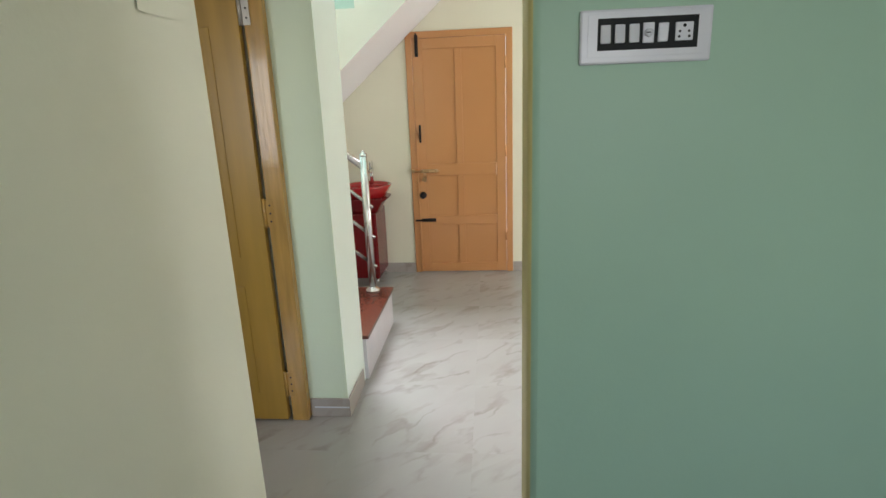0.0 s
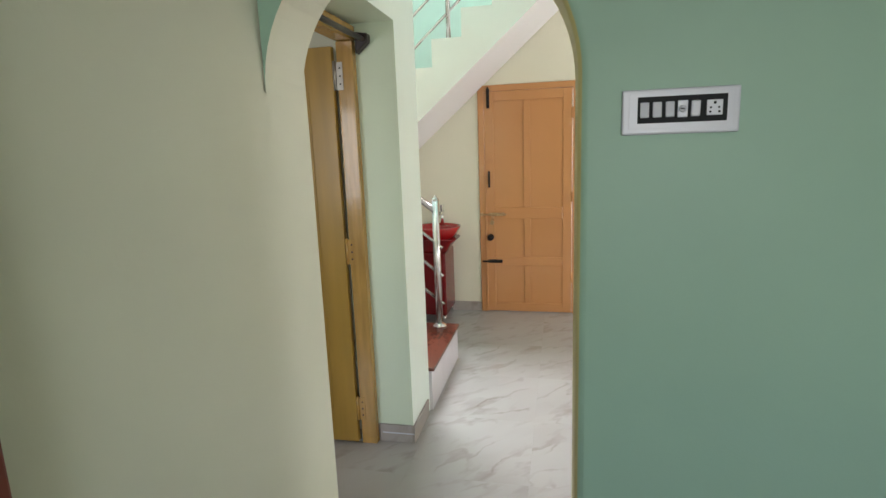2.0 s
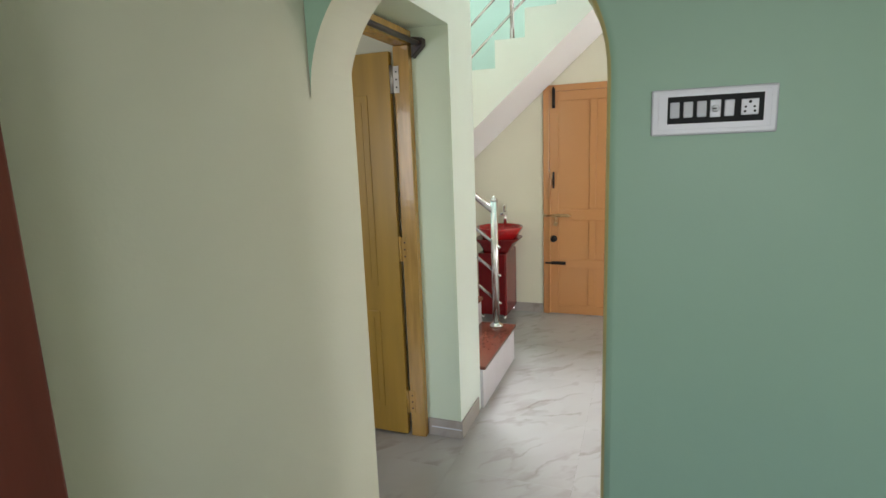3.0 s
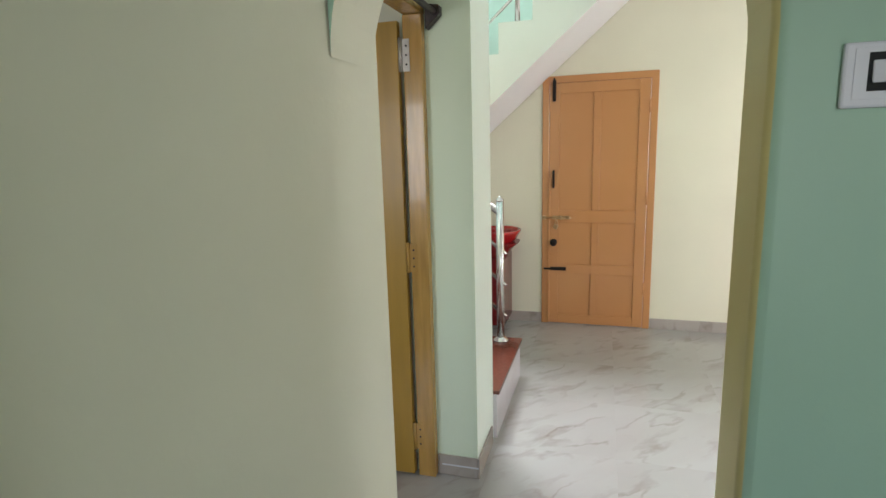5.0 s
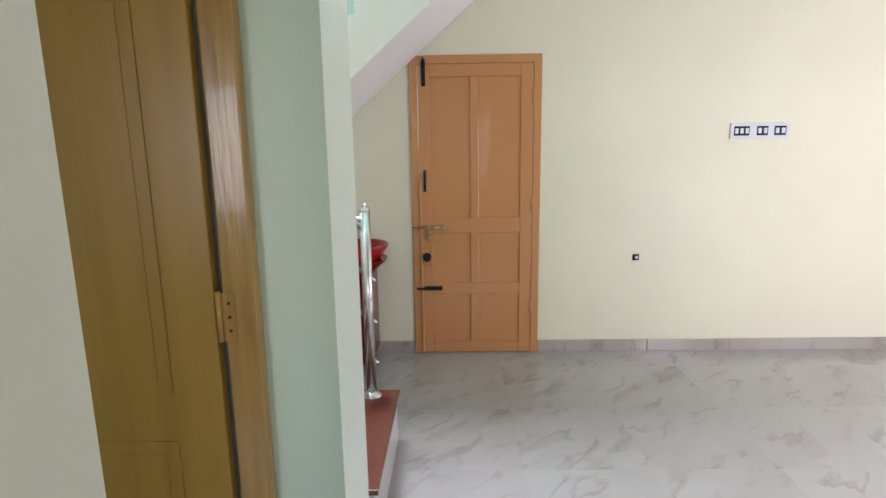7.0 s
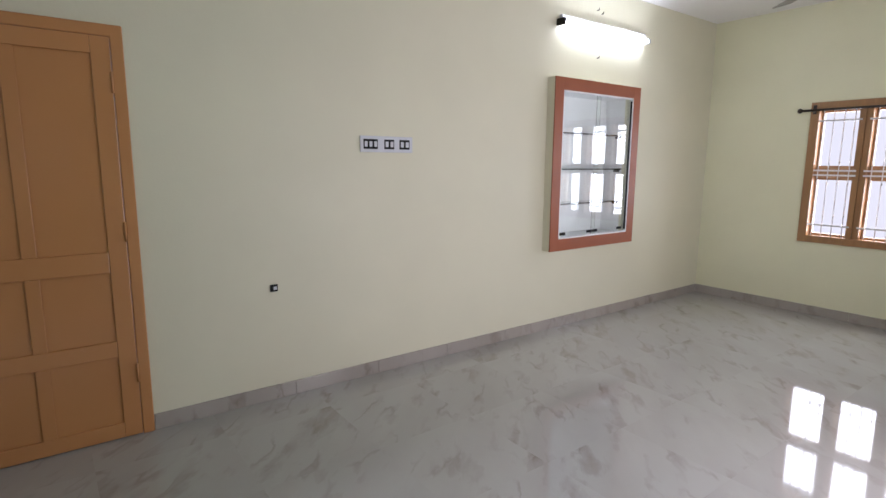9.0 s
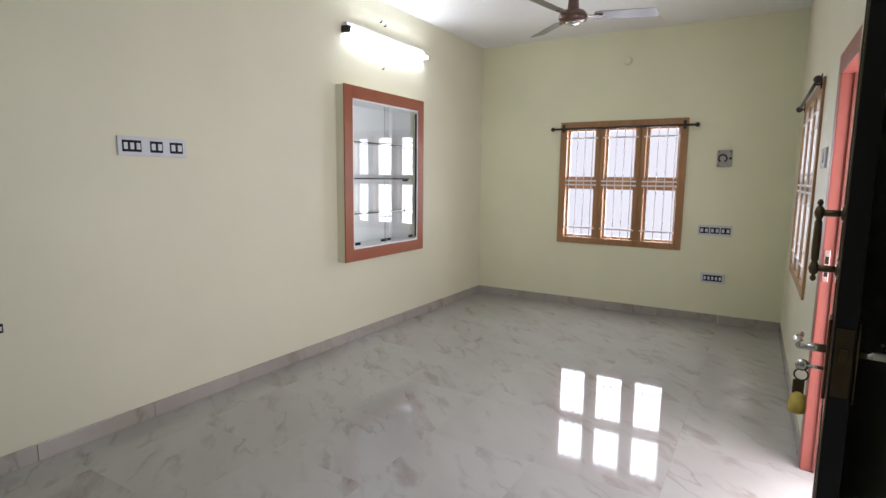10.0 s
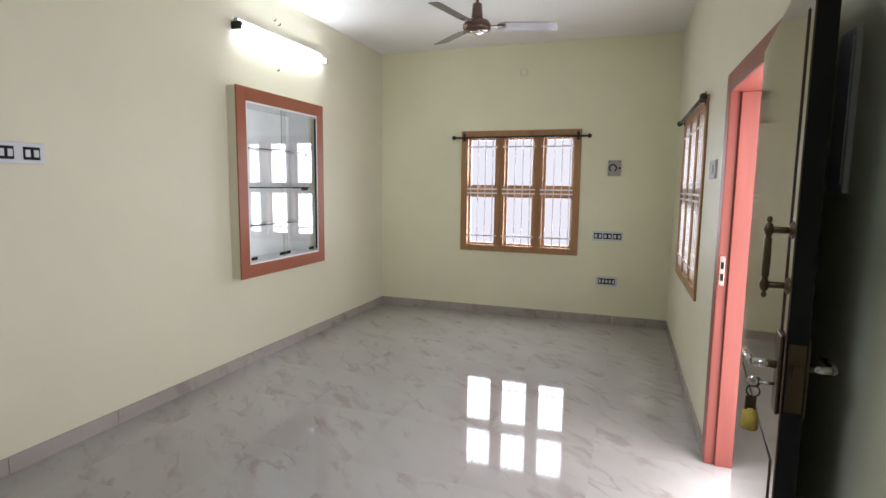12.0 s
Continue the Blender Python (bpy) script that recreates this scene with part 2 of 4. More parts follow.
def prism(points, axis, a, b, bevel=0.0):
    """Extrudes a polygon, given in the two other axes, along one axis from a to b."""
    bm = bmesh.new()

    def at(p, c):
        return {"x": (c, p[0], p[1]), "y": (p[0], c, p[1]), "z": (p[0], p[1], c)}[axis]
    lo, hi = [bm.verts.new(at(p, a)) for p in points], [bm.verts.new(at(p, b)) for p in points]
    bm.faces.new(lo)
    bm.faces.new(hi[::-1])
    n = len(points)
    for i in range(n):
        bm.faces.new((lo[i], lo[(i + 1) % n], hi[(i + 1) % n], hi[i]))
    bmesh.ops.recalc_face_normals(bm, faces=bm.faces)
    if bevel:
        bmesh.ops.bevel(bm, geom=list(bm.edges), offset=bevel, segments=1, affect="EDGES")
    return bm


def wall_mesh(axis, t0, t1, u0, u1, z0, z1, holes, paint=None):
    """A wall normal to axis between t0 and t1, from u0 to u1, with rectangular holes (u0, u1, z0, z1). paint(normal, centre) gives the slot."""
    us = sorted({u0, u1, *[h[i] for h in holes for i in (0, 1) if u0 < h[i] < u1]})
    zs = sorted({z0, z1, *[h[i] for h in holes for i in (2, 3) if z0 < h[i] < z1]})
    bm, seen = bmesh.new(), {}

    def vert(t, u, z):
        key = (round(t, 5), round(u, 5), round(z, 5))
        if key not in seen:
            seen[key] = bm.verts.new((t, u, z) if axis == "x" else (u, t, z))
        return seen[key]

    def solid(i, j):
        if not (0 <= i < len(us) - 1 and 0 <= j < len(zs) - 1):
            return False
        u, z = (us[i] + us[i + 1]) / 2, (zs[j] + zs[j + 1]) / 2
        return not any(h[0] < u < h[1] and h[2] < z < h[3] for h in holes)
    for i in range(len(us) - 1):
        for j in range(len(zs) - 1):
            if not solid(i, j):
                continue
            a, b, c, d = us[i], us[i + 1], zs[j], zs[j + 1]
            for t in (t0, t1):
                bm.faces.new([vert(t, a, c), vert(t, b, c), vert(t, b, d), vert(t, a, d)])
            for (di, dj), (p, q) in {(-1, 0): ((a, c), (a, d)), (1, 0): ((b, c), (b, d)), (0, -1): ((a, c), (b, c)), (0, 1): ((a, d), (b, d))}.items():
                if not solid(i + di, j + dj):
                    bm.faces.new([vert(t0, *p), vert(t0, *q), vert(t1, *q), vert(t1, *p)])
    bmesh.ops.recalc_face_normals(bm, faces=bm.faces)
    bm.normal_update()
    if paint:
        for f in bm.faces:
            f.material_index = paint(f.normal, f.calc_center_median())
    return bm


def structure(name, bm, mats, label, category, m=None):
    ob = link(name, bm, mats, None, label, m)
    return tagged(ob, label, category, "", "structure")


# ---- openings ----
DOOR_W, DOOR_H = 0.897, 2.10
EW = (-2.305, -0.994, 0.713, 2.045)      # east window: y0, y1, z0, z1
SW = (4.44, 5.76, 0.71, 2.03)        # south window: x0, x1, z0, z1
FD = (2.65, 3.75, 0.0, 2.01)         # front door frame, outer
BD = (-3.305, -2.413, 0.0, 2.168)       # bedroom door opening in the passage wall: y0, y1, z0, z1
NICHE = (3.918, 5.072, 0.717, 2.15)

# ---- large structure ----
structure("floor_base", boxes(((-3.2, -7.2, -0.12), (7.0, 0.3, -0.006))), GROUT, "grey grout bed under the tiles", "floor")
structure("wall_north", wall_mesh("y", 0.0, 0.23, -3.2, 7.0, 0, 5.8, [(0.0, DOOR_W, -1, DOOR_H), (NICHE[0] + 0.02, NICHE[1] - 0.02, NICHE[2] + 0.02, NICHE[3] - 0.02)]),
          [CREAM], "smooth cream painted plaster wall", "wall")
structure("wall_east", wall_mesh("x", XE, XE + 0.23, YS0, 0, 0, ZC, [EW]), [LIME], "pale yellow-green painted plaster wall with a window", "wall")


def paint_south(n, c):
    if n.y < -0.5:
        return 1
    return 0


structure("wall_south", wall_mesh("y", YS0, YS1, 2.0, XE, 0, ZC, [(SW[0], SW[1], SW[2], SW[3]), (FD[0], FD[1], -1, FD[3])], paint_south),
          [CREAM, GREEN], "cream painted plaster wall with the front door and a window", "wall", SKEW)


def arch_wall():
    cx, r, z0 = (XL + XR) / 2, (XR - XL) / 2, 1.74
    pts = [(XR, 0.0), (2.0, 0.0), (2.0, ZC), (XL, ZC)]
    arc = [(cx - r * math.cos(math.pi * i / 32), z0 + r * math.sin(math.pi * i / 32)) for i in range(33)]
    bm = prism(pts + arc, "y", YS0, YS1)
    edges = [e for e in bm.edges if all(abs(v.co.y - YS0) < 1e-5 or abs(v.co.y - YS1) < 1e-5 for v in e.verts)
             and abs(e.verts[0].co.y - e.verts[1].co.y) < 1e-5
             and all(XL - 0.001 < v.co.x < XR + 0.001 for v in e.verts) and all(v.co.z < z0 + r + 0.01 for v in e.verts)
             and any(v.co.x > XL + 0.002 for v in e.verts)]
    bmesh.ops.bevel(bm, geom=[e for e in edges if e.verts[0].co.y < -3.4 and e.verts[0].co.x > cx], offset=0.026, segments=7, profile=0.5, affect="EDGES")
    far = [e for e in bm.edges if all(abs(v.co.y - YS1) < 1e-5 and cx - 0.001 < v.co.x < XR + 0.001 and v.co.z < z0 + r + 0.01 for v in e.verts) and len(e.link_faces) == 2 and abs(e.link_faces[0].normal.y - e.link_faces[1].normal.y) > 0.5]
    bmesh.ops.bevel(bm, geom=far, offset=0.065, segments=7, profile=0.5, affect="EDGES")
    bm.normal_update()
    for f in bm.faces:
        n, c = f.normal, f.calc_center_median()
        f.smooth = c.x > cx and 0.05 < abs(n.y) < 0.995
        if n.y < -0.97 or (n.y < -0.72 and c.x > cx):
            f.material_index = 1
        elif c.x > cx and YS0 - 0.001 < c.y < YS1 + 0.001 and abs(n.y) < 0.97 and c.x < 1.0:
            f.material_index = 2
        elif c.x <= cx and abs(n.y) < 0.97:
            f.material_index = 3
    return bm


structure("wall_arch", arch_wall(), [CREAM, GREEN, OLIVE, PASSAGE], "plaster wall with an arched opening, green on the dining side", "wall", SKEW)
structure("wall_passage", wall_mesh("x", XL - 0.26, XL, -7.0, BD[0], 0, ZC, [(-5.50, -4.484, -1, 2.24)], lambda n, c: 1 if n.y > 0.5 else 0),
          [PASSAGE, PASSAGE], "cream passage wall", "wall")
# the pier's room-facing side takes a lighter colour than its other sides
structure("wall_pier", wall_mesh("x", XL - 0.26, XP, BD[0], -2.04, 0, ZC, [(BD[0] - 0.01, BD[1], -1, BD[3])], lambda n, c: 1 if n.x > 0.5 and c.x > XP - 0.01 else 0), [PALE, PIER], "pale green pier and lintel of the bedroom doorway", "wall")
structure("wall_stair_side", boxes(((-3.2, -2.32, 0), (XL - 0.262, -2.04, 5.8))), [CREAM], "cream wall beside the stairs", "wall")
structure("wall_stair_back", boxes(((-3.2, -2.038, 0), (-2.97, -0.002, 5.8))), [AQUA], "sea-green stairwell wall", "wall")
structure("wall_upper", boxes(((-2.968, -2.3, ZC + 0.15), (1.6, -2.04, 5.8)), ((1.40, -2.038, ZC + 0.15), (1.6, -0.002, 5.8))), [AQUA], "sea-green upper stairwell wall", "wall")
structure("wall_bedroom", boxes(((-3.2, -6.2, 0), (-3.0, -2.322, ZC))), [CREAM], "plain bedroom wall", "wall")
# openings in the next two walls are added to let the fill lamps in
structure("wall_bedroom_south", wall_mesh("y", -6.2, -6.0, -2.998, XL - 0.262, 0, ZC, [(-2.05, -0.95, 0.95, 2.05)]), [CREAM], "unseen bedroom wall with an added opening for light", "wall")
structure("wall_dining", wall_mesh("y", -7.2, -7.002, -0.33, 2.5, 0, ZC, [(0.9, 2.1, 1.0, 2.1)]), [CREAM], "unseen dining room wall with an added opening for light", "wall")
structure("wall_dining_east", wall_mesh("x", 2.3, 2.5, -7.0, YS0 - 0.07, 0, ZC, []), [CREAM], "plain dining room wall", "wall")
structure("ceiling", boxes(((1.402, -2.038, ZC), (XE + 0.23, 0.0, ZC + 0.148)), ((-3.2, YS0, ZC), (XE + 0.23, -2.04, ZC + 0.148)), ((-3.2, -7.2, ZC), (2.5, YS0, ZC + 0.148))), [WHITE], "white painted concrete ceiling", "ceiling")
# slab out of view, left open where the added stair lamp shines down
structure("roof_upper", boxes(((-3.2, -2.3, 5.802), (-1.9, 0.23, 5.9)), ((-0.1, -2.3, 5.802), (1.6, 0.23, 5.9)), ((-1.9, -2.3, 5.802), (-0.1, -0.9, 5.9))), [WHITE], "unseen stairwell slab with an added opening for light", "ceiling")
structure("stairwell_paint", prism([(-2.96, 1.2), (-1.2, 1.2), (0.9, 2.98), (1.39, 2.98), (1.39, 5.7), (-2.96, 5.7)], "y", -0.006, -0.002), [AQUA], "sea-green painted wall above the stairs", "wall")
structure("ground", boxes(((-60, -60, -0.6), (70, 60, -0.45))), [GROUND], "pale concrete yard ground outside", "ground")
structure("porch_floor", boxes(((2.502, -6.5, -0.44), (7.2, YS0 - 0.002, -0.03))), [PORCH], "pink tiled porch floor outside the front door", "floor")

# ---- skirting and floor tiles ----


def skirting(runs, skewed):
    ob = thing("baseboard", "grey-brown marble-look tile skirting along the walls", "baseboard", kind="structure")
    for a, b in runs:
        part("skirting_tile", boxes((a, b), bevel=0.002), SKIRT, ob)
    for a, b in skewed:
        part("skirting_tile", boxes((a, b), bevel=0.002), SKIRT, ob).matrix_basis = SKEW
    # thin white line across the tile at the foot of the pier
    part("white_strip", boxes(((-0.205, BD[1] - 0.0125, 0.050), (XP + 0.006, BD[1] - 0.0112, 0.057))), PLATE, ob, "thin white line")


SK = 0.088
runs, skewed = [], []
for x0, x1 in ((-2.9, -0.004), (DOOR_W + 0.004, 1.7), (1.703, 2.3), (2.303, 2.9), (2.903, 3.5), (3.503, 4.1), (4.103, 4.7), (4.703, 5.3), (5.303, 5.9), (5.903, XE)):
    runs.append(((x0, -0.012, 0), (x1, -0.001, SK)))
for y0, y1 in ((-3.25, -2.7), (-2.697, -2.1), (-2.097, -1.5), (-1.497, -0.9), (-0.897, -0.3), (-0.297, -0.013)):
    runs.append(((XE - 0.012, y0, 0), (XE - 0.001, y1, SK)))
for x0, x1 in ((0.86, 1.4), (1.403, 2.0), (2.003, FD[0] - 0.003), (FD[1] + 0.003, 4.3), (4.303, 4.9), (4.903, 5.5), (5.503, 6.1), (6.103, XE - 0.013)):
    skewed.append(((x0, YS1 + 0.001, 0), (x1, YS1 + 0.012, SK)))
runs.append(((XP + 0.001, BD[1] - 0.011, 0), (XP + 0.011, -2.10, SK + 0.012)))
runs.append(((-0.226, BD[1] - 0.011, 0), (XP + 0.0, BD[1] - 0.001, SK + 0.012)))
skirting(runs, skewed)


def floor_tiles():
    ob = thing("floor", "polished white marble-look vitrified floor tiles with grey veins", "floor", kind="structure")
    data, s, g = {}, 0.60, 0.00015
    for i in range(-6, 12):
        for j in range(-12, 1):
            x0, x1 = max(-3.0, i * s), min(XE, i * s + s)
            y0, y1 = max(-7.0, j * s - 0.3), min(0.0, j * s + s - 0.3)
            if x1 - x0 < 0.02 or y1 - y0 < 0.02 or (y1 < YS0 - 0.01 and x0 > 2.3) or (x1 < -0.4 and y1 < -3.4):
                continue
            key = (round(x1 - x0, 3), round(y1 - y0, 3))
            if key not in data:
                bm = boxes(((g, g, -0.008), (key[0] - g, key[1] - g, 0)))
                data[key] = bpy.data.meshes.new("floor_tile")
                bm.to_mesh(data[key])
                bm.free()
                data[key].materials.append(FLOOR)
            t = new("floor_tile", data[key])
            t.location, t.parent = (x0, y0, 0), ob


# ---- store door under the stairs ----


def store_door():
    ob = thing("door_1", "closed orange-brown panelled wooden door with black bolts", "door", kind="structure")
    W, H, f = DOOR_W, DOOR_H, 0.055
    c = 0.045
    part("door_frame", prism([(0, 0), (0, H - c), (c, H), (W, H), (W, 0), (W - f, 0), (W - f, H - f), (f, H - f), (f, 0)], "y", -0.022, 0.09, 0.004), DOORWOOD, ob)
    leaf = part("leaf", boxes(((f + 0.002, -0.006, 0.006), (W - f - 0.002, 0.028, H - f - 0.002)), bevel=0.002), DOORWOOD, ob)
    x0, x1 = f + 0.002, W - f - 0.002
    st, y0, y1 = 0.083, -0.020, -0.0065
    rails = (0.006, 0.087, 0.45, 0.534, 0.896, 1.0, 1.96, H - f - 0.002)
    mid = (0.41, 0.47)
    for a, b in ((x0, x0 + st), (x1 - st, x1)):
        part("stile", boxes(((a, y0, rails[0]), (b, y1, rails[7])), bevel=0.004), DOORWOOD, leaf)
    for k in (0, 2, 4, 6):
        part("rail", boxes(((x0 + st, y0, rails[k]), (x1 - st, y1, rails[k + 1])), bevel=0.004), DOORWOOD, leaf)
    for a, b in ((0.087, 0.45), (0.534, 0.896), (1.0, 1.96)):
        part("muntin", boxes(((mid[0], y0, a), (mid[1], y1, b)), bevel=0.004), DOORWOOD, leaf)
        for u, v in ((x0 + st, mid[0]), (mid[1], x1 - st)):
            part("panel", boxes(((u + 0.001, -0.0095, a + 0.001), (v - 0.001, -0.0065, b - 0.001))), DOORWOOD, leaf)
    # planted moulding that covers the closing joint
    part("cover_strip", boxes(((0.052, -0.036, 0.01), (0.070, -0.0225, 1.28)), bevel=0.004), DOORWOOD, ob)
    part("top_bolt", boxes(((0.082, -0.034, 1.90), (0.110, -0.0205, 2.072)), ((0.090, -0.046, 1.93), (0.102, -0.034, 2.085)), bevel=0.003), IRON, ob)
    h = bmesh.new()
    add_box(h, (0.086, -0.030, 1.19), (0.104, -0.0205, 1.34), 0.003)
    add_rod(h, (0.095, -0.030, 1.21), (0.095, -0.055, 1.23), 0.005, 8)
    add_rod(h, (0.095, -0.030, 1.32), (0.095, -0.055, 1.30), 0.005, 8)
    add_rod(h, (0.095, -0.055, 1.22), (0.095, -0.055, 1.31), 0.007, 8)
    part("pull_handle", h, IRON, ob)
    b = bmesh.new()
    add_box(b, (0.085, -0.028, 0.925), (0.235, -0.0205, 0.955), 0.002)
    add_rod(b, (0.01, -0.038, 0.94), (0.25, -0.038, 0.94), 0.0065, 10)
    for x in (0.105, 0.16, 0.22):
        add_box(b, (x - 0.008, -0.047, 0.927), (x + 0.008, -0.029, 0.953), 0.003)
    add_box(b, (0.004, -0.044, 0.925), (0.030, -0.0225, 0.955), 0.003)
    part("sliding_bolt", b, GILT, ob, "antique brass sliding bolt")
    p = boxes(((0.105, -0.055, 0.845), (0.140, -0.035, 0.885)), bevel=0.006)
    bmesh.ops.rotate(p, cent=(0.12, -0.045, 0.88), matrix=Matrix.Rotation(radians(18), 3, "Y"), verts=p.verts)
    add_rod(p, (0.112, -0.045, 0.885), (0.118, -0.045, 0.925), 0.004, 8)
    add_rod(p, (0.132, -0.045, 0.885), (0.128, -0.045, 0.925), 0.004, 8)
    part("padlock", p, GILT, ob, "small brass padlock")
    part("knob", lathe([(0.030, 0), (0.030, 0.006), (0.012, 0.010), (0.012, 0.026), (0.026, 0.032), (0.028, 0.044), (0.016, 0.056)],
         pose(0.100, -0.0205, 0.725, 90)), IRON, ob, "round black door knob")
    part("lower_bolt", boxes(((0.075, -0.034, 0.480), (0.207, -0.0205, 0.510)), ((0.02, -0.044, 0.487), (0.195, -0.034, 0.503)), bevel=0.003), IRON, ob)
    for z in (0.30, 1.05, 1.78):
        part("hinge", rod((W - f - 0.004, -0.026, z), (W - f - 0.004, -0.026, z + 0.10), 0.006, 10), DOORWOOD, ob)


# ---- bedroom door ----


def bedroom_door():
    ob = thing("door_2", "open mustard-yellow wooden bedroom door in a varnished frame", "door", kind="structure")
    xa, xb = -0.312, -0.228
    y1 = BD[1]
    fr = part("door_frame", boxes(((xa, y1 - 0.048, 0), (xb, y1 - 0.001, 2.085)), ((xa, BD[0] + 0.002, 0), (xb, BD[0] + 0.036, 2.085)),
              ((xa, BD[0] + 0.002, 2.086), (xb, y1 - 0.001, 2.155)), bevel=0.005), FRAMEWOOD, ob, "glossy yellow varnished door frame")
    L, t = 0.80, 0.034
    lx1 = xa - 0.018
    lx0, ly0 = lx1 - L, y1 - 0.060
    lf = part("leaf", boxes(((lx0, ly0, 0.012), (lx1, ly0 + t, 2.062)), bevel=0.003), LEAFWOOD, ob)
    for u0, u1 in ((0.09, 0.35), (0.41, 0.67)):
        for a, b in ((0.16, 0.72), (0.86, 1.86)):
            bm = boxes(((lx0 + u0, ly0 - 0.004, a), (lx0 + u1, ly0 + 0.001, b)), bevel=0.003)
            add_box(bm, (lx0 + u0 + 0.035, ly0 - 0.006, a + 0.035), (lx0 + u1 - 0.035, ly0 - 0.003, b - 0.035), 0.002)
            part("raised_panel", bm, LEAFWOOD, lf)
    for z in (0.14, 1.00, 1.86):
        yp = y1 - 0.049
        bm = boxes(((xa - 0.006, yp - 0.003, z), (xa + 0.030, yp + 0.0005, z + 0.13)), ((lx1 - 0.001, ly0 + 0.004, z), (lx1 + 0.003, ly0 + t - 0.002, z + 0.13)), ((lx1 + 0.0032, yp - 0.006, z), (xa - 0.0062, yp - 0.001, z + 0.13)), bevel=0.001)
        add_rod(bm, (lx1 + 0.009, yp - 0.007, z), (lx1 + 0.009, yp - 0.007, z + 0.135), 0.0075, 10)
        hg = part("hinge", bm, HINGE if z > 1.5 else FRAMEWOOD, ob, "steel butt hinge" if z > 1.5 else "varnished butt hinge")
        for k in range(3):
            part("screw", rod((xa + 0.016, yp - 0.0055, z + 0.028 + 0.037 * k), (xa + 0.016, yp - 0.0032, z + 0.028 + 0.037 * k), 0.0045, 8), IRON, hg)
    rodob = thing("curtain_rod", "dark brown curtain rod on a bracket above the bedroom door", "curtain rod")
    part("pole", rod((-0.175, BD[0] + 0.01, 2.085), (-0.175, y1 - 0.012, 2.085), 0.0125), ROD, rodob)
    part("bracket", prism([(-0.2115, 2.02), (-0.15, 2.075), (-0.15, 2.11), (-0.2115, 2.12)], "y", y1 - 0.05, y1 - 0.004, 0.004), ROD, rodob)
    part("bracket", prism([(-0.2115, 2.02), (-0.15, 2.075), (-0.15, 2.11), (-0.2115, 2.12)], "y", BD[0] + 0.004, BD[0] + 0.05, 0.004), ROD, rodob)


def side_door():
    ob = thing("door_3", "maroon painted wooden door frame in the passage", "door", kind="structure")
    part("door_frame", boxes(((XL - 0.10, -4.60, 0), (XL + 0.10, -4.483, 2.12)), ((XL - 0.10, -5.50, 0), (XL + 0.10, -5.385, 2.12)),
         ((XL - 0.10, -5.50, 2.121), (XL + 0.10, -4.483, 2.24)), bevel=0.004), MAROON, ob)
    part("leaf", boxes(((XL - 0.085, -5.383, 0.01), (XL - 0.05, -4.602, 2.115)), bevel=0.003), GREYBOX, ob, "grey painted door leaf")


# ---- stairs ----
STEP = 0.20


def stairs():
    ob = thing("staircase", "concrete stairs with red granite treads and white tile risers", "staircase", kind="structure")
    y0, y1 = -2.038, -1.215
    n, going = 7, 0.25
    z = 0.27
    for i in range(n):
        x1 = -0.005 - i * going
        lo = 0.0 if i == 0 else z - STEP
        part("riser", boxes(((x1 - 0.03, y0, lo + 0.001), (x1 - 0.008, y1, z - 0.0235)), bevel=0.001), RISER, ob, "white tile riser")
        part("side_panel", boxes(((x1 - going - 0.008, y1 - 0.02, 0.001), (x1 - 0.031, y1 - 0.001, z - 0.0235))), RISER, ob)
        part("step_core", boxes(((x1 - going - 0.008, y0, 0.002), (x1 - 0.031, y1 - 0.021, z - 0.024))), CREAM, ob)
        part("tread", boxes(((x1 - going - 0.012, y0, z - 0.022), (x1 + 0.006, y1 + 0.008, z)), bevel=0.003), TREAD, ob, "red granite tread")
        z += STEP
    xl = -0.005 - n * going
    part("landing", boxes(((-2.968, y0, z - 0.25), (xl, -0.008, z - 0.022))), CREAM, ob)
    part("landing_top", boxes(((-2.968, y0, z - 0.021), (xl + 0.01, -0.008, z)), bevel=0.003), TREAD, ob)
    # upper flight, over the store door
    pts_top, xa, za = [], 0.025, 2.36
    t, r = 0.2275, 0.1995
    k0, k1 = -6, 5
    for k in range(k0, k1 + 1):
        x = xa + (k - 0) * t
        pts_top += [(x, za + (k - 0) * r), (x, za + (k + 1) * r)]
    x_end = xa + (k1 + 1) * t
    pts_top.append((x_end, za + (k1 + 1) * r))
    sof = lambda x: 2.055 + 0.877 * x
    poly = pts_top + [(x_end, sof(x_end)), (pts_top[0][0], sof(pts_top[0][0]))]
    bm = prism(poly, "y", -0.90, -0.008)
    bm.normal_update()
    # white on the underside lifts its brightness to that of the wall
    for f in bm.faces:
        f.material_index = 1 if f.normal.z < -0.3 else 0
    part("upper_flight", bm, [FLIGHT, WHITE], ob, "pale cream-green concrete flight with a white underside")
    for k in range(k0, k1 + 1):
        x = xa + k * t
        part("tread", boxes(((x + 0.002, -0.85, za + (k + 1) * r + 0.0005), (x + t - 0.002, -0.009, za + (k + 1) * r + 0.004))), TREAD, ob, "red granite tread")


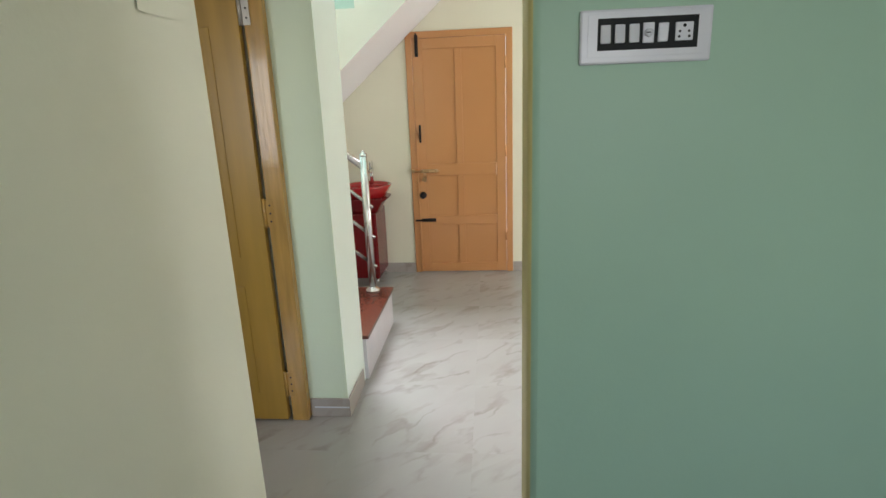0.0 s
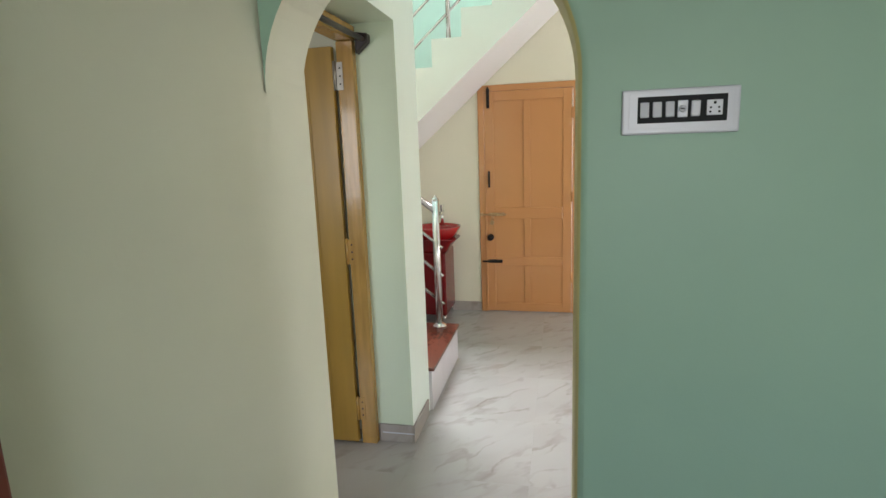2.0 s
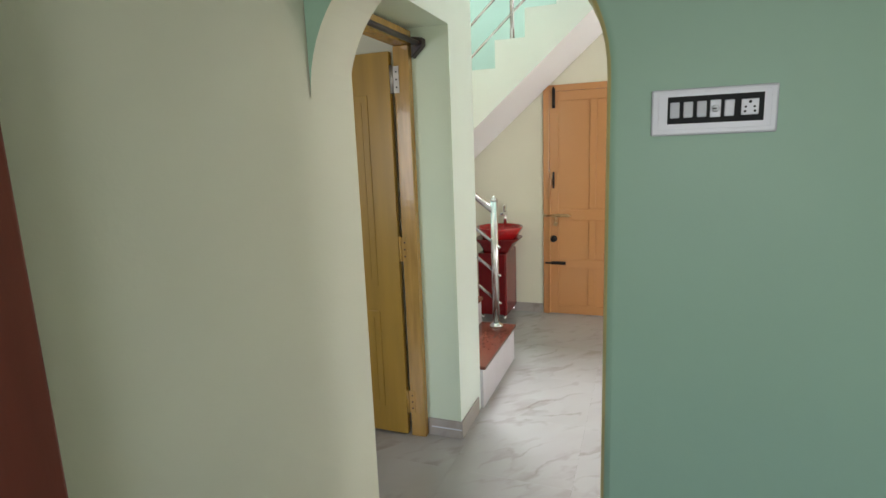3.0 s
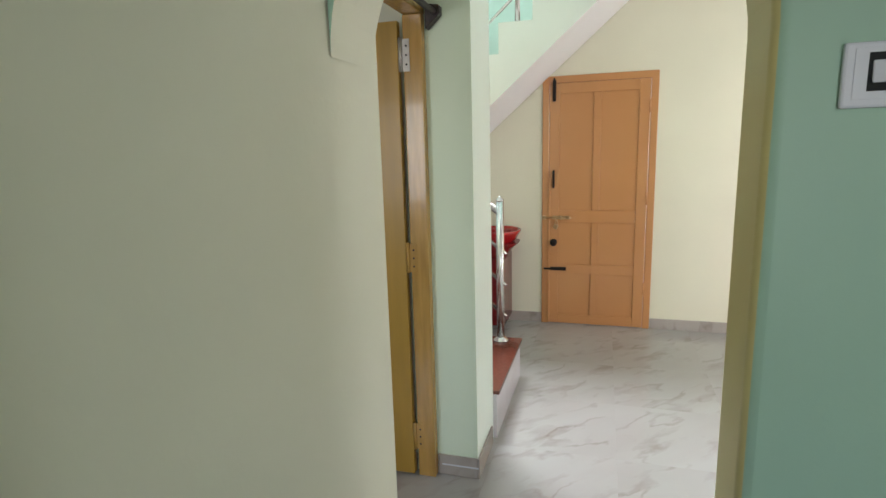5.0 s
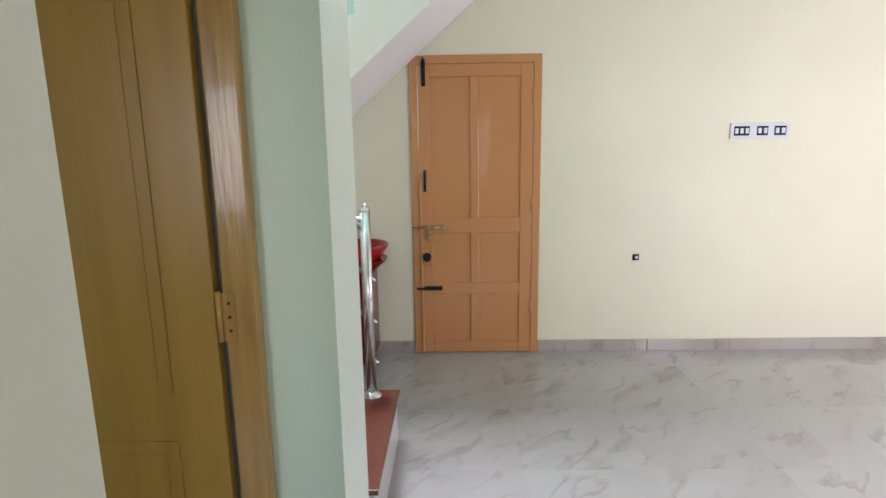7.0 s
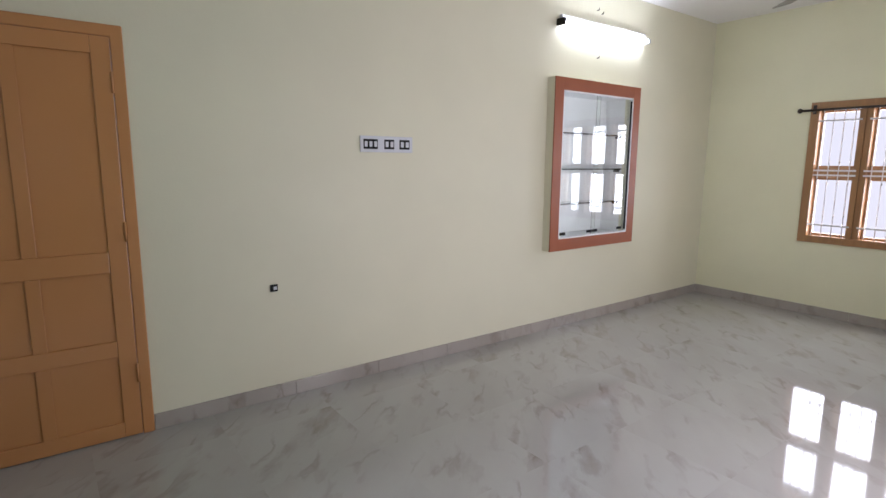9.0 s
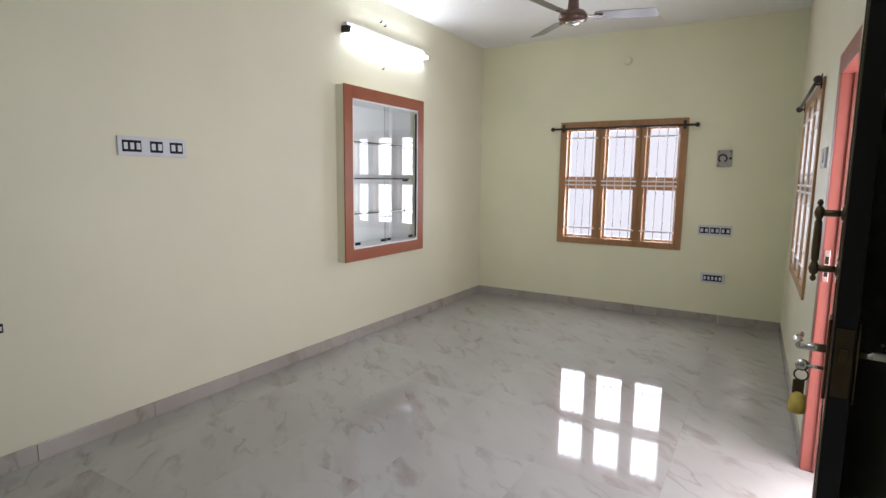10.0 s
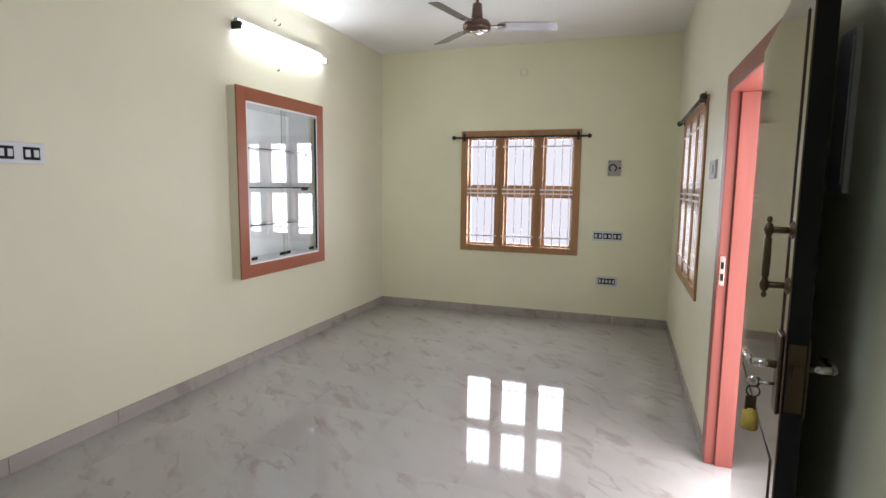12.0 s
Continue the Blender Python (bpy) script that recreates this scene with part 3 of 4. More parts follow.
def railing():
    ob = thing("stair_railing", "stainless steel stair railing with a newel post", "railing")
    px, py, z0, top = -0.131, -1.276, 0.2705, 1.222
    post = part("newel_post", rod((px, py, z0), (px, py, top - 0.02), 0.0255, 20), STEEL, ob)
    part("cap", lathe([(0.026, 0), (0.027, 0.006), (0.022, 0.016), (0.010, 0.022), (0.012, 0.028), (0.006, 0.036)], pose(px, py, top - 0.02)), STEEL, post)
    part("base_flange", lathe([(0.052, 0), (0.052, 0.006), (0.034, 0.020), (0.027, 0.028)], pose(px, py, z0 + 0.0005)), STEEL, post)
    n, going, slope = 7, 0.25, STEP / 0.25
    for i in (2, 4, 6):
        x = px - i * going
        part("baluster", rod((x, py, z0 + i * STEP), (x, py, z0 + i * STEP + 0.93), 0.019, 16), STEEL, ob)
    xe = px - 6 * going
    for dz, r in ((0.855, 0.022), (0.62, 0.011), (0.41, 0.011), (0.20, 0.011)):
        part("handrail" if r > 0.02 else "rail", rod((px, py, z0 + dz), (xe, py, z0 + dz + 6 * STEP), r, 14), STEEL, ob)
    for dz in (0.62, 0.41, 0.20):
        part("collar", rod((px + 0.018, py, z0 + dz - 0.014), (px + 0.040, py, z0 + dz - 0.03), 0.010, 10), STEEL, ob)
    up = thing("upper_stair_railing", "stainless steel railing on the upper flight of stairs", "railing")
    xa, za, t, r = 0.025, 2.36, 0.2275, 0.1995
    for k in (-5, -3, -1, 1, 3):
        x = xa + k * t + 0.12
        z = za + (k + 1) * r
        part("baluster", rod((x, -0.84, z + 0.0045), (x, -0.84, z + 0.95), 0.017, 14), STEEL, up)
    xs, xf = xa - 5 * t + 0.12, xa + 3 * t + 0.12
    zs, zf = za - 4 * r, za + 4 * r
    for dz, rr in ((0.95, 0.022), (0.66, 0.011), (0.42, 0.011), (0.19, 0.011)):
        part("handrail" if rr > 0.02 else "rail", rod((xs, -0.84, zs + dz), (xf, -0.84, zf + dz), rr, 12), STEEL, up)


# ---- wash basin ----


def wash_basin():
    ob = thing("wash_basin", "glossy red oval wash basin on a dark red pedestal cabinet", "wash basin")
    cx, cy = -0.372, -0.25
    prof = [(0.17, 0.785), (0.195, 0.80), (0.230, 0.84), (0.262, 0.885), (0.268, 0.900), (0.258, 0.902), (0.235, 0.872), (0.17, 0.825), (0.06, 0.81)]
    bm = bmesh.new()
    add_lathe(bm, [(r, z) for r, z in prof], Matrix.Translation((cx + 0.012, cy, -0.034)) @ Matrix.Diagonal((0.80, 0.78, 1, 1)), 40)
    part("bowl", bm, RED, ob, "glossy red ceramic bowl")
    # flared neck and cabinet
    nk = bmesh.new()
    sections = ((0.128, 0.165, 0.6455), (0.132, 0.165, 0.675), (0.168, 0.168, 0.725), (0.208, 0.178, 0.758), (0.208, 0.178, 0.765))
    rings = []
    for hx, hy, z in sections:
        ring = []
        for i in range(32):
            a = 2 * math.pi * i / 32
            c, s = math.cos(a), math.sin(a)
            ring.append(nk.verts.new((cx + hx * math.copysign(abs(c) ** 0.55, c), cy + hy * math.copysign(abs(s) ** 0.55, s), z)))
        rings.append(ring)
    for a, b in zip(rings, rings[1:]):
        for i in range(32):
            nk.faces.new((a[i], a[(i + 1) % 32], b[(i + 1) % 32], b[i])).smooth = True
    nk.faces.new(rings[0][::-1])
    nk.faces.new(rings[-1])
    part("neck", nk, DARKRED, ob, "dark red flared neck")
    part("cabinet_body", boxes(((cx - 0.15, cy - 0.175, 0.075), (cx + 0.112, cy + 0.22, 0.644)), bevel=0.008), DARKRED, ob)
    part("cabinet_door", boxes(((cx - 0.142, cy - 0.192, 0.085), (cx + 0.104, cy - 0.1755, 0.636)), bevel=0.004), DARKRED, ob)
    for x in (cx - 0.12, cx + 0.088):
        for y in (cy - 0.155, cy + 0.18):
            part("foot", rod((x, y, 0.001), (x, y, 0.074), 0.013, 12), CHROME, ob, "chrome foot")
    tap = bmesh.new()
    tx, ty = cx + 0.02, cy + 0.185
    add_rod(tap, (tx, ty, 0.8452), (tx, ty, 0.985), 0.017, 14)
    add_box(tap, (tx - 0.02, ty - 0.12, 0.955), (tx + 0.02, ty + 0.02, 0.985), 0.006)
    add_box(tap, (tx - 0.014, ty - 0.03, 0.987), (tx + 0.014, ty + 0.02, 1.045), 0.005)
    part("tap", tap, CHROME, ob, "chrome pillar tap")
    part("tap_ledge", boxes(((cx - 0.09, cy + 0.14, 0.765), (cx + 0.12, cy + 0.235, 0.845)), bevel=0.01), RED, ob)


# ---- switches and wall fittings ----


def rocker(bm, x, y, z, w, h):
    add_box(bm, (x - w / 2, y - 0.006, z - h / 2), (x + w / 2, y, z + h / 2), 0.0025)
    return bm


def modular_board():
    """The large six-module board on the green wall."""
    ob = thing("switchboard", "white switchboard with black rocker insert and socket on the green wall", "switchboard", SKEW)
    x0, x1, z0, z1, y = 0.882, 1.150, 1.585, 1.693, YS0
    part("cover_plate", boxes(((x0, y - 0.012, z0), (x1, y - 0.0005, z1)), bevel=0.005), PLATE, ob)
    part("raised_rim", boxes(((x0 + 0.016, y - 0.0135, z0 + 0.014), (x1 - 0.014, y - 0.0121, z1 - 0.010)), bevel=0.0006), PLATE, ob)
    a0, a1, c0, c1 = x0 + 0.036, x1 - 0.029, z0 + 0.027, z1 - 0.018
    part("insert", boxes(((a0, y - 0.0136, c0), (a1, y - 0.0122, c1))), BLACK, ob, "black module insert")
    w = (a1 - a0) / 7
    zc = (c0 + c1) / 2
    for k in range(6):
        x = a0 + (k + 0.55) * w
        if k == 5:
            x += 0.45 * w
            bm = boxes(((x - 0.018, y - 0.018, zc - 0.018), (x + 0.018, y - 0.0137, zc + 0.018)), bevel=0.002)
            sock = part("socket", bm, PLATE, ob, "white five-pin socket")
            for dx, dz, r in ((0, 0.011, 0.0035), (-0.009, 0.0, 0.0026), (0.009, 0.0, 0.0026), (-0.010, -0.010, 0.0028), (0.010, -0.010, 0.0028)):
                part("socket_hole", rod((x + dx, y - 0.0186, zc + dz), (x + dx, y - 0.0182, zc + dz), r, 10), BLACK, sock)
        elif k == 3:
            bm = boxes(((x - 0.0115, y - 0.0175, zc - 0.020), (x + 0.0115, y - 0.0137, zc + 0.020)), bevel=0.002)
            reg = part("fan_regulator", bm, PLATE, ob)
            part("dial", lathe([(0.0085, 0), (0.008, 0.007), (0.002, 0.0075)], pose(x, y - 0.0177, zc, 90), 16), PLATE, reg)
            part("dial_mark", boxes(((x - 0.007, y - 0.0258, zc - 0.0012), (x + 0.002, y - 0.0253, zc + 0.0012))), BLACK, reg)
        else:
            bm = boxes(((x - 0.0105, y - 0.0195, zc - 0.0185), (x + 0.0105, y - 0.0137, zc + 0.0185)), bevel=0.003)
            bmesh.ops.rotate(bm, cent=(x, y - 0.014, zc), matrix=Matrix.Rotation(radians(-5 if k < 4 else 5), 3, "X"), verts=bm.verts)
            part("rocker_switch", bm, PLATE, ob)


def wall_board(name, label, m, width, height, groups):
    """A small wall board in its own frame: x along the wall, z up, front towards -y."""
    ob = thing(name, label, "switchboard", m)
    part("cover_plate", boxes(((-width / 2, -0.012, -height / 2), (width / 2, -0.0005, height / 2)), bevel=0.004), PLATE, ob)
    for c, w, n in groups:
        part("insert", boxes(((c - w / 2, -0.0135, -height * 0.30), (c + w / 2, -0.0122, height * 0.30))), BLACK, ob)
        for k in range(n):
            x = c - w / 2 + (k + 0.5) * w / n
            part("rocker_switch", boxes(((x - w / n * 0.30, -0.018, -height * 0.17), (x + w / n * 0.30, -0.0137, height * 0.17)), bevel=0.002), PLATE, ob)
    return ob


def wall_fittings():
    wall_board("media_switchboard", "white switchboard with three black switch groups on the cream wall", pose(2.386, 0, 1.574), 0.40, 0.105,
               ((-0.125, 0.105, 3), (0.015, 0.075, 2), (0.135, 0.08, 2)))
    e = Matrix.Rotation(radians(-90), 4, "Z")
    wall_board("window_switchboard", "white switchboard with three pairs of switches beside the window", Matrix.Translation((XE, -2.608, 0.934)) @ e, 0.30, 0.10,
               ((-0.095, 0.085, 2), (0.0, 0.085, 2), (0.095, 0.085, 2)))
    wall_board("low_switchboard", "white low socket board with a row of black switches", Matrix.Translation((XE, -2.619, 0.456)) @ e, 0.215, 0.10, ((0, 0.17, 5),))
    s = thing("cable_socket", "small black and white cable socket on the cream wall", "socket", pose(1.59, 0, 0.702))
    part("cover_plate", boxes(((-0.023, -0.008, -0.022), (0.023, -0.0005, 0.022)), bevel=0.003), BLACK, s)
    part("socket_face", boxes(((-0.006, -0.012, -0.010), (0.016, -0.0082, 0.010)), bevel=0.002), PLATE, s)
    b = thing("bell_box", "grey wall box with a round black dial beside the window", "doorbell", Matrix.Translation((XE, -2.644, 1.64)) @ e)
    part("case", boxes(((-0.064, -0.03, -0.08), (0.064, -0.0005, 0.08)), bevel=0.005), GREYBOX, b)
    ring = bmesh.new()
    for i in range(14):
        a0, a1 = radians(-60 + 300 * i / 14), radians(-60 + 300 * (i + 1) / 14)
        add_rod(ring, (0.035 * math.cos(a0) - 0.015, -0.031, 0.035 * math.sin(a0)), (0.035 * math.cos(a1) - 0.015, -0.031, 0.035 * math.sin(a1)), 0.007, 6)
    part("dial_ring", ring, BLACK, b)
    part("push_button", rod((0.052, -0.03, 0.0), (0.052, -0.036, 0.0), 0.012, 12), BLACK, b)
    for x, z in ((-0.048, 0.064), (0.05, 0.064), (-0.048, -0.064)):
        part("screw", rod((x, -0.03, z), (x, -0.033, z), 0.006, 8), IRON, b)
    r = thing("ceiling_rose", "small cream round cable rose high on the wall", "cable rose", Matrix.Translation((XE, -1.678, 2.65)) @ e)
    part("base", lathe([(0.045, 0), (0.045, 0.012), (0.036, 0.024), (0.012, 0.028)], pose(0, -0.0005, 0, 90)), LIME, r)
    k = thing("door_switch", "white single switch plate between window and front door", "light switch", SKEW @ pose(4.06, YS1, 1.55, 0, 0, 180))
    part("cover_plate", boxes(((-0.10, -0.012, -0.052), (0.10, -0.0005, 0.052)), bevel=0.004), PLATE, k)
    part("rocker_switch", boxes(((-0.045, -0.017, -0.027), (0.045, -0.0122, 0.027)), bevel=0.003), GREYBOX, k)
    d = thing("distribution_box", "slim white electrical plate on the wall behind the front door", "electrical box", SKEW)
    part("case", boxes(((2.09, YS1 + 0.0005, 1.435), (2.19, YS1 + 0.014, 1.80)), bevel=0.004), PLATE, d)
    part("lid", boxes(((2.10, YS1 + 0.0142, 1.455), (2.18, YS1 + 0.017, 1.78)), bevel=0.001), PLATE, d)


# ---- display cabinet in the wall ----


def display_cabinet():
    ob = thing("display_cabinet", "built-in display cabinet with terracotta frame, sliding glass doors and glass shelves", "display cabinet")
    x0, x1, z0, z1 = NICHE
    f, yf = 0.098, -0.092
    a0, a1, b0, b1 = x0 + f, x1 - f, z0 + f, z1 - f
    part("surround", boxes(((x0, yf + 0.013, z0), (a0, -0.0005, z1)), ((a1, yf + 0.013, z0), (x1, -0.0005, z1)), ((a0, yf + 0.013, z0), (a1, -0.0005, b0)), ((a0, yf + 0.013, b1), (a1, -0.0005, z1))), CREAM, ob, "cream painted plaster surround")
    fr = []
    for a, b in (((x0 - 0.003, yf, z0 - 0.003), (a0, yf + 0.012, z1 + 0.003)), ((a1, yf, z0 - 0.003), (x1 + 0.003, yf + 0.012, z1 + 0.003)),
                 ((a0, yf, z0 - 0.003), (a1, yf + 0.012, b0)), ((a0, yf, b1), (a1, yf + 0.012, z1 + 0.003))):
        fr.append(part("frame_board", boxes((a, b), bevel=0.002), LAMINATE, ob, "terracotta laminate frame board"))
    part("inner_trim", boxes(((a0, yf + 0.002, b0), (a0 + 0.012, yf + 0.03, b1)), ((a1 - 0.012, yf + 0.002, b0), (a1, yf + 0.03, b1)),
         ((a0, yf + 0.002, b0), (a1, yf + 0.03, b0 + 0.012)), ((a0, yf + 0.002, b1 - 0.012), (a1, yf + 0.03, b1))), INNER, ob)
    d = 0.215
    part("back_panel", boxes(((a0, d, b0), (a1, d + 0.01, b1))), INNER, ob, "white back panel")
    part("side_lining", boxes(((a0 - 0.004, 0.0, b0), (a0, d, b1)), ((a1, 0.0, b0), (a1 + 0.004, d, b1)), ((a0, 0.0, b0 - 0.004), (a1, d, b0)), ((a0, 0.0, b1), (a1, d, b1 + 0.004))), INNER, ob)
    h = b1 - b0
    for k, fz in enumerate((0.23, 0.475, 0.725)):
        z = b0 + fz * h
        s = part("glass_shelf", boxes(((a0 + 0.004, 0.01, z), (a1 - 0.004, d - 0.004, z + 0.008))), GLASS, ob, "clear glass shelf")
        part("front_edge", boxes(((a0 + 0.004, 0.002, z - 0.002), (a1 - 0.004, 0.0095, z + 0.010))), SHELFEDGE, s)
        for x in (a0 + 0.02, a1 - 0.06):
            part("shelf_clip", boxes(((x, 0.0, z - 0.022), (x + 0.03, 0.05, z - 0.002)), bevel=0.003), IRON, s)
    mid = (a0 + a1) / 2
    for i, (u, v, y) in enumerate(((a0 + 0.012, mid + 0.02, yf + 0.014), (mid - 0.02, a1 - 0.012, yf + 0.024))):
        p = part("sliding_glass_door", boxes(((u, y, b0 + 0.013), (v, y + 0.004, b1 - 0.013))), GLASS, ob, "clear sliding glass door")
        p.visible_shadow = False
        for x in (u + 0.05, v - 0.08):
            part("pull", boxes(((x - 0.035, y - 0.007, b0 + 0.03), (x + 0.035, y - 0.0005, b0 + 0.055)), bevel=0.003), BLACK, p, "small black finger pull")
    part("lock_strip", boxes(((a1 - 0.03, yf + 0.006, b0 + 0.03), (a1 - 0.0125, yf + 0.0135, b1 - 0.03))), BLACK, ob)


# ---- windows ----


def grille_window(name, label, m, W, H, depth, inset, face, bar, cols=3):
    """A wooden casement frame with two rows of lights behind white iron bars; x along the wall, z up, room towards -y."""
    ob = thing(name, label, "window", m, kind="structure")
    f, mw = 0.075, 0.10
    frame_ = part("window_frame", boxes(((0, -0.015, 0), (f, depth, H)), ((W - f, -0.015, 0), (W, depth, H)), ((f, -0.015, 0), (W - f, depth, f * 0.9)), ((f, -0.015, H - f), (W - f, depth, H)), bevel=0.004), WINWOOD, ob)
    cw = (W - 2 * f - (cols - 1) * mw) / cols
    zt = f + (H - 2 * f) * 0.505
    for c in range(cols - 1):
        x = f + cw * (c + 1) + mw * c
        part("mullion", boxes(((x, face, f * 0.9), (x + 0.046, depth - 0.002, H - f)), ((x + 0.054, face, f * 0.9), (x + mw, depth - 0.002, H - f)), ((x + 0.046, face + 0.010, f * 0.9), (x + 0.054, depth - 0.002, H - f)), bevel=0.002), WINWOOD, frame_)
    for c in range(cols):
        x = f + c * (cw + mw)
        part("transom", boxes(((x, inset * 0.4, zt - 0.045), (x + cw, depth - 0.002, zt + 0.045)), bevel=0.003), WINWOOD, frame_)
        for z0, z1 in ((f * 0.9, zt - 0.045), (zt + 0.045, H - f)):
            s = 0.022
            part("sash", boxes(((x, inset, z0), (x + s, inset + 0.025, z1)), ((x + cw - s, inset, z0), (x + cw, inset + 0.025, z1)), ((x + s, inset, z0), (x + cw - s, inset + 0.025, z0 + s)), ((x + s, inset, z1 - s), (x + cw - s, inset + 0.025, z1))), WINWOOD, ob)
        for k in range(4):
            u = x + 0.035 + (cw - 0.07) * k / 3
            part("grille_bar", rod((u, face + 0.009, f * 0.9), (u, face + 0.009, H - f), bar, 8), WHITEIRON, ob)
        for z in (f + 0.10, zt - 0.022, zt + 0.022, H - f - 0.10):
            part("grille_crossbar", boxes(((x - 0.022, face - 0.0033, z - 0.008), (x + cw + 0.022, face - 0.0003, z + 0.008)), bevel=0.001), WHITEIRON, ob)
        for z in (f + 0.19, zt - 0.10, zt + 0.10, H - f - 0.19):
            for k in range(4):
                u = x + 0.035 + (cw - 0.07) * k / 3
                part("grille_boss", lathe([(bar, -0.013), (bar * 1.8, -0.006), (bar * 1.8, 0.006), (bar, 0.013)], pose(u, face + 0.009, z), 8), WHITEIRON, ob)
    return ob


def curtain_pole(label, m, W):
    ob = thing("curtain_rod", label, "curtain rod", m)
    part("pole", rod((-0.06, -0.045, 0), (W + 0.06, -0.045, 0), 0.011), ROD, ob)
    for x, s in ((-0.06, -1), (W + 0.06, 1)):
        part("finial", lathe([(0.012, 0), (0.020, 0.010), (0.024, 0.022), (0.018, 0.036), (0.006, 0.044)], Matrix.Translation((x, -0.045, 0)) @ Matrix.Rotation(radians(90 * s), 4, "Y"), 16), ROD, ob)
    for x in (0.02, W - 0.05):
        part("bracket", boxes(((x, -0.022, -0.035), (x + 0.03, -0.0155, 0.05)), ((x + 0.006, -0.062, -0.018), (x + 0.024, -0.022, -0.008)), bevel=0.003), ROD, ob)


def windows():
    e = Matrix.Rotation(radians(-90), 4, "Z")
    W, H = EW[1] - EW[0], EW[3] - EW[2]
    grille_window("window_1", "brown wooden three-light window with white iron grille", Matrix.Translation((XE, EW[1], EW[2])) @ e, W, H, 0.12, 0.06, -0.008, 0.0042)
    curtain_pole("dark brown curtain rod with round finials above the window", Matrix.Translation((XE, EW[1], EW[3] - 0.075)) @ e, W)
    s = Matrix.Rotation(radians(180), 4, "Z")
    W, H = SW[1] - SW[0], SW[3] - SW[2]
    grille_window("window_2", "brown wooden three-light window beside the front door", SKEW @ Matrix.Translation((SW[1], YS1, SW[2])) @ s, W, H, 0.05, 0.010, -0.012, 0.0035)
    curtain_pole("dark brown curtain rod above the window by the front door", SKEW @ Matrix.Translation((SW[1], YS1, SW[3] - 0.03)) @ s, W)


# ---- front door ----


def front_door():
    ob = thing("door_4", "open dark polished wooden front door in a pink-red frame", "door", SKEW, kind="structure")
    x0, x1, _, h = FD
    f = 0.10
    ya, yb = YS0 + 0.10, YS1 + 0.010
    fr = part("door_frame", boxes(((x0, ya, 0), (x0 + f, yb, h)), ((x1 - f, ya, 0), (x1, yb, h)), ((x0 + f, ya, h - f), (x1 - f, yb, h)), bevel=0.006), PINKWOOD, ob, "pink-red painted door frame")
    part("rebate", boxes(((x1 - f - 0.016, ya + 0.002, 0), (x1 - f - 0.001, yb - 0.05, h - f - 0.001)), bevel=0.003), PINKWOOD, fr)
    sp = part("strike_plate", boxes(((x1 - f - 0.003, yb - 0.032, 0.955), (x1 - f - 0.0003, yb - 0.009, 1.105)), bevel=0.001), STEEL, fr, "steel strike plate")
    for z in (0.98, 1.04):
        part("bolt_hole", boxes(((x1 - f - 0.0042, yb - 0.028, z), (x1 - f - 0.0032, yb - 0.014, z + 0.035))), BLACK, sp)
    L, t, H = 0.885, 0.038, h - f - 0.01
    hx, hy = x0 + f + 0.005, yb + 0.004
    ang = math.atan2(-3.116 - hy, 1.873 - hx)
    leaf = part("leaf", boxes(((0.0, -t, 0.01), (L, 0.0, H)), bevel=0.002), BLACKEDGE, ob, "wooden leaf with matte black edges and back")
    leaf.matrix_basis = Matrix.Translation((hx, hy, 0)) @ Matrix.Rotation(ang, 4, "Z")
    # the outer face of the leaf looks into the room, at local y = -t
    part("face_board", boxes(((0.002, -t - 0.003, 0.012), (L - 0.001, -t - 0.0002, H - 0.002)), bevel=0.001), DARKWOOD, leaf, "dark polished wooden outer face")
    for a, b in ((0.14, 0.86), (0.97, 1.80)):
        # thin black sheet under each panel stands in for the groove's shade
        part("groove_shade", boxes(((0.09, -t - 0.0034, a), (L - 0.052, -t - 0.0031, b))), BLACKEDGE, leaf)
        bm = boxes(((0.093, -t - 0.0060, a + 0.003), (L - 0.055, -t - 0.0035, b - 0.003)), bevel=0.0012)
        part("raised_panel", bm, DARKWOOD, leaf)
    hd = bmesh.new()
    hxl = L - 0.028
    for z in (1.246, 1.360):
        add_rod(hd, (hxl, -t + 0.001, z), (hxl, -t - 0.045, z), 0.007, 10)
        add_lathe(hd, [(0.018, 0), (0.018, 0.004), (0.009, 0.010)], Matrix.Translation((hxl, -t, z)) @ Matrix.Rotation(radians(90), 4, "X"), 14)
    add_lathe(hd, [(0.003, -0.098), (0.007, -0.094), (0.008, -0.088), (0.004, -0.083), (0.010, -0.078), (0.014, -0.066), (0.010, -0.056), (0.007, -0.050), (0.010, -0.044), (0.011, 0.0), (0.010, 0.044), (0.007, 0.050), (0.010, 0.056), (0.014, 0.066), (0.010, 0.078), (0.004, 0.083), (0.008, 0.088), (0.007, 0.094), (0.003, 0.098)],
              Matrix.Translation((hxl, -t - 0.045, 1.303)) @ Matrix.Diagonal((0.72, 0.72, 0.865, 1)), 16)
    part("pull_handle", hd, BRASS, leaf, "turned antique brass pull handle")
    lk = boxes(((L - 0.070, -t - 0.010, 0.975), (L - 0.012, -t - 0.0032, 1.145)), ((L - 0.070, 0.0005, 0.975), (L - 0.012, 0.006, 1.145)), bevel=0.003)
    part("lock_plate", lk, BRASS, leaf)
    part("edge_plate", boxes(((L + 0.0003, -t + 0.004, 0.990), (L + 0.003, -0.004, 1.132)), ((L + 0.003, -t + 0.013, 1.065), (L + 0.012, -0.013, 1.09)), bevel=0.001), BRASS, leaf, "dark bronze lock edge plate")
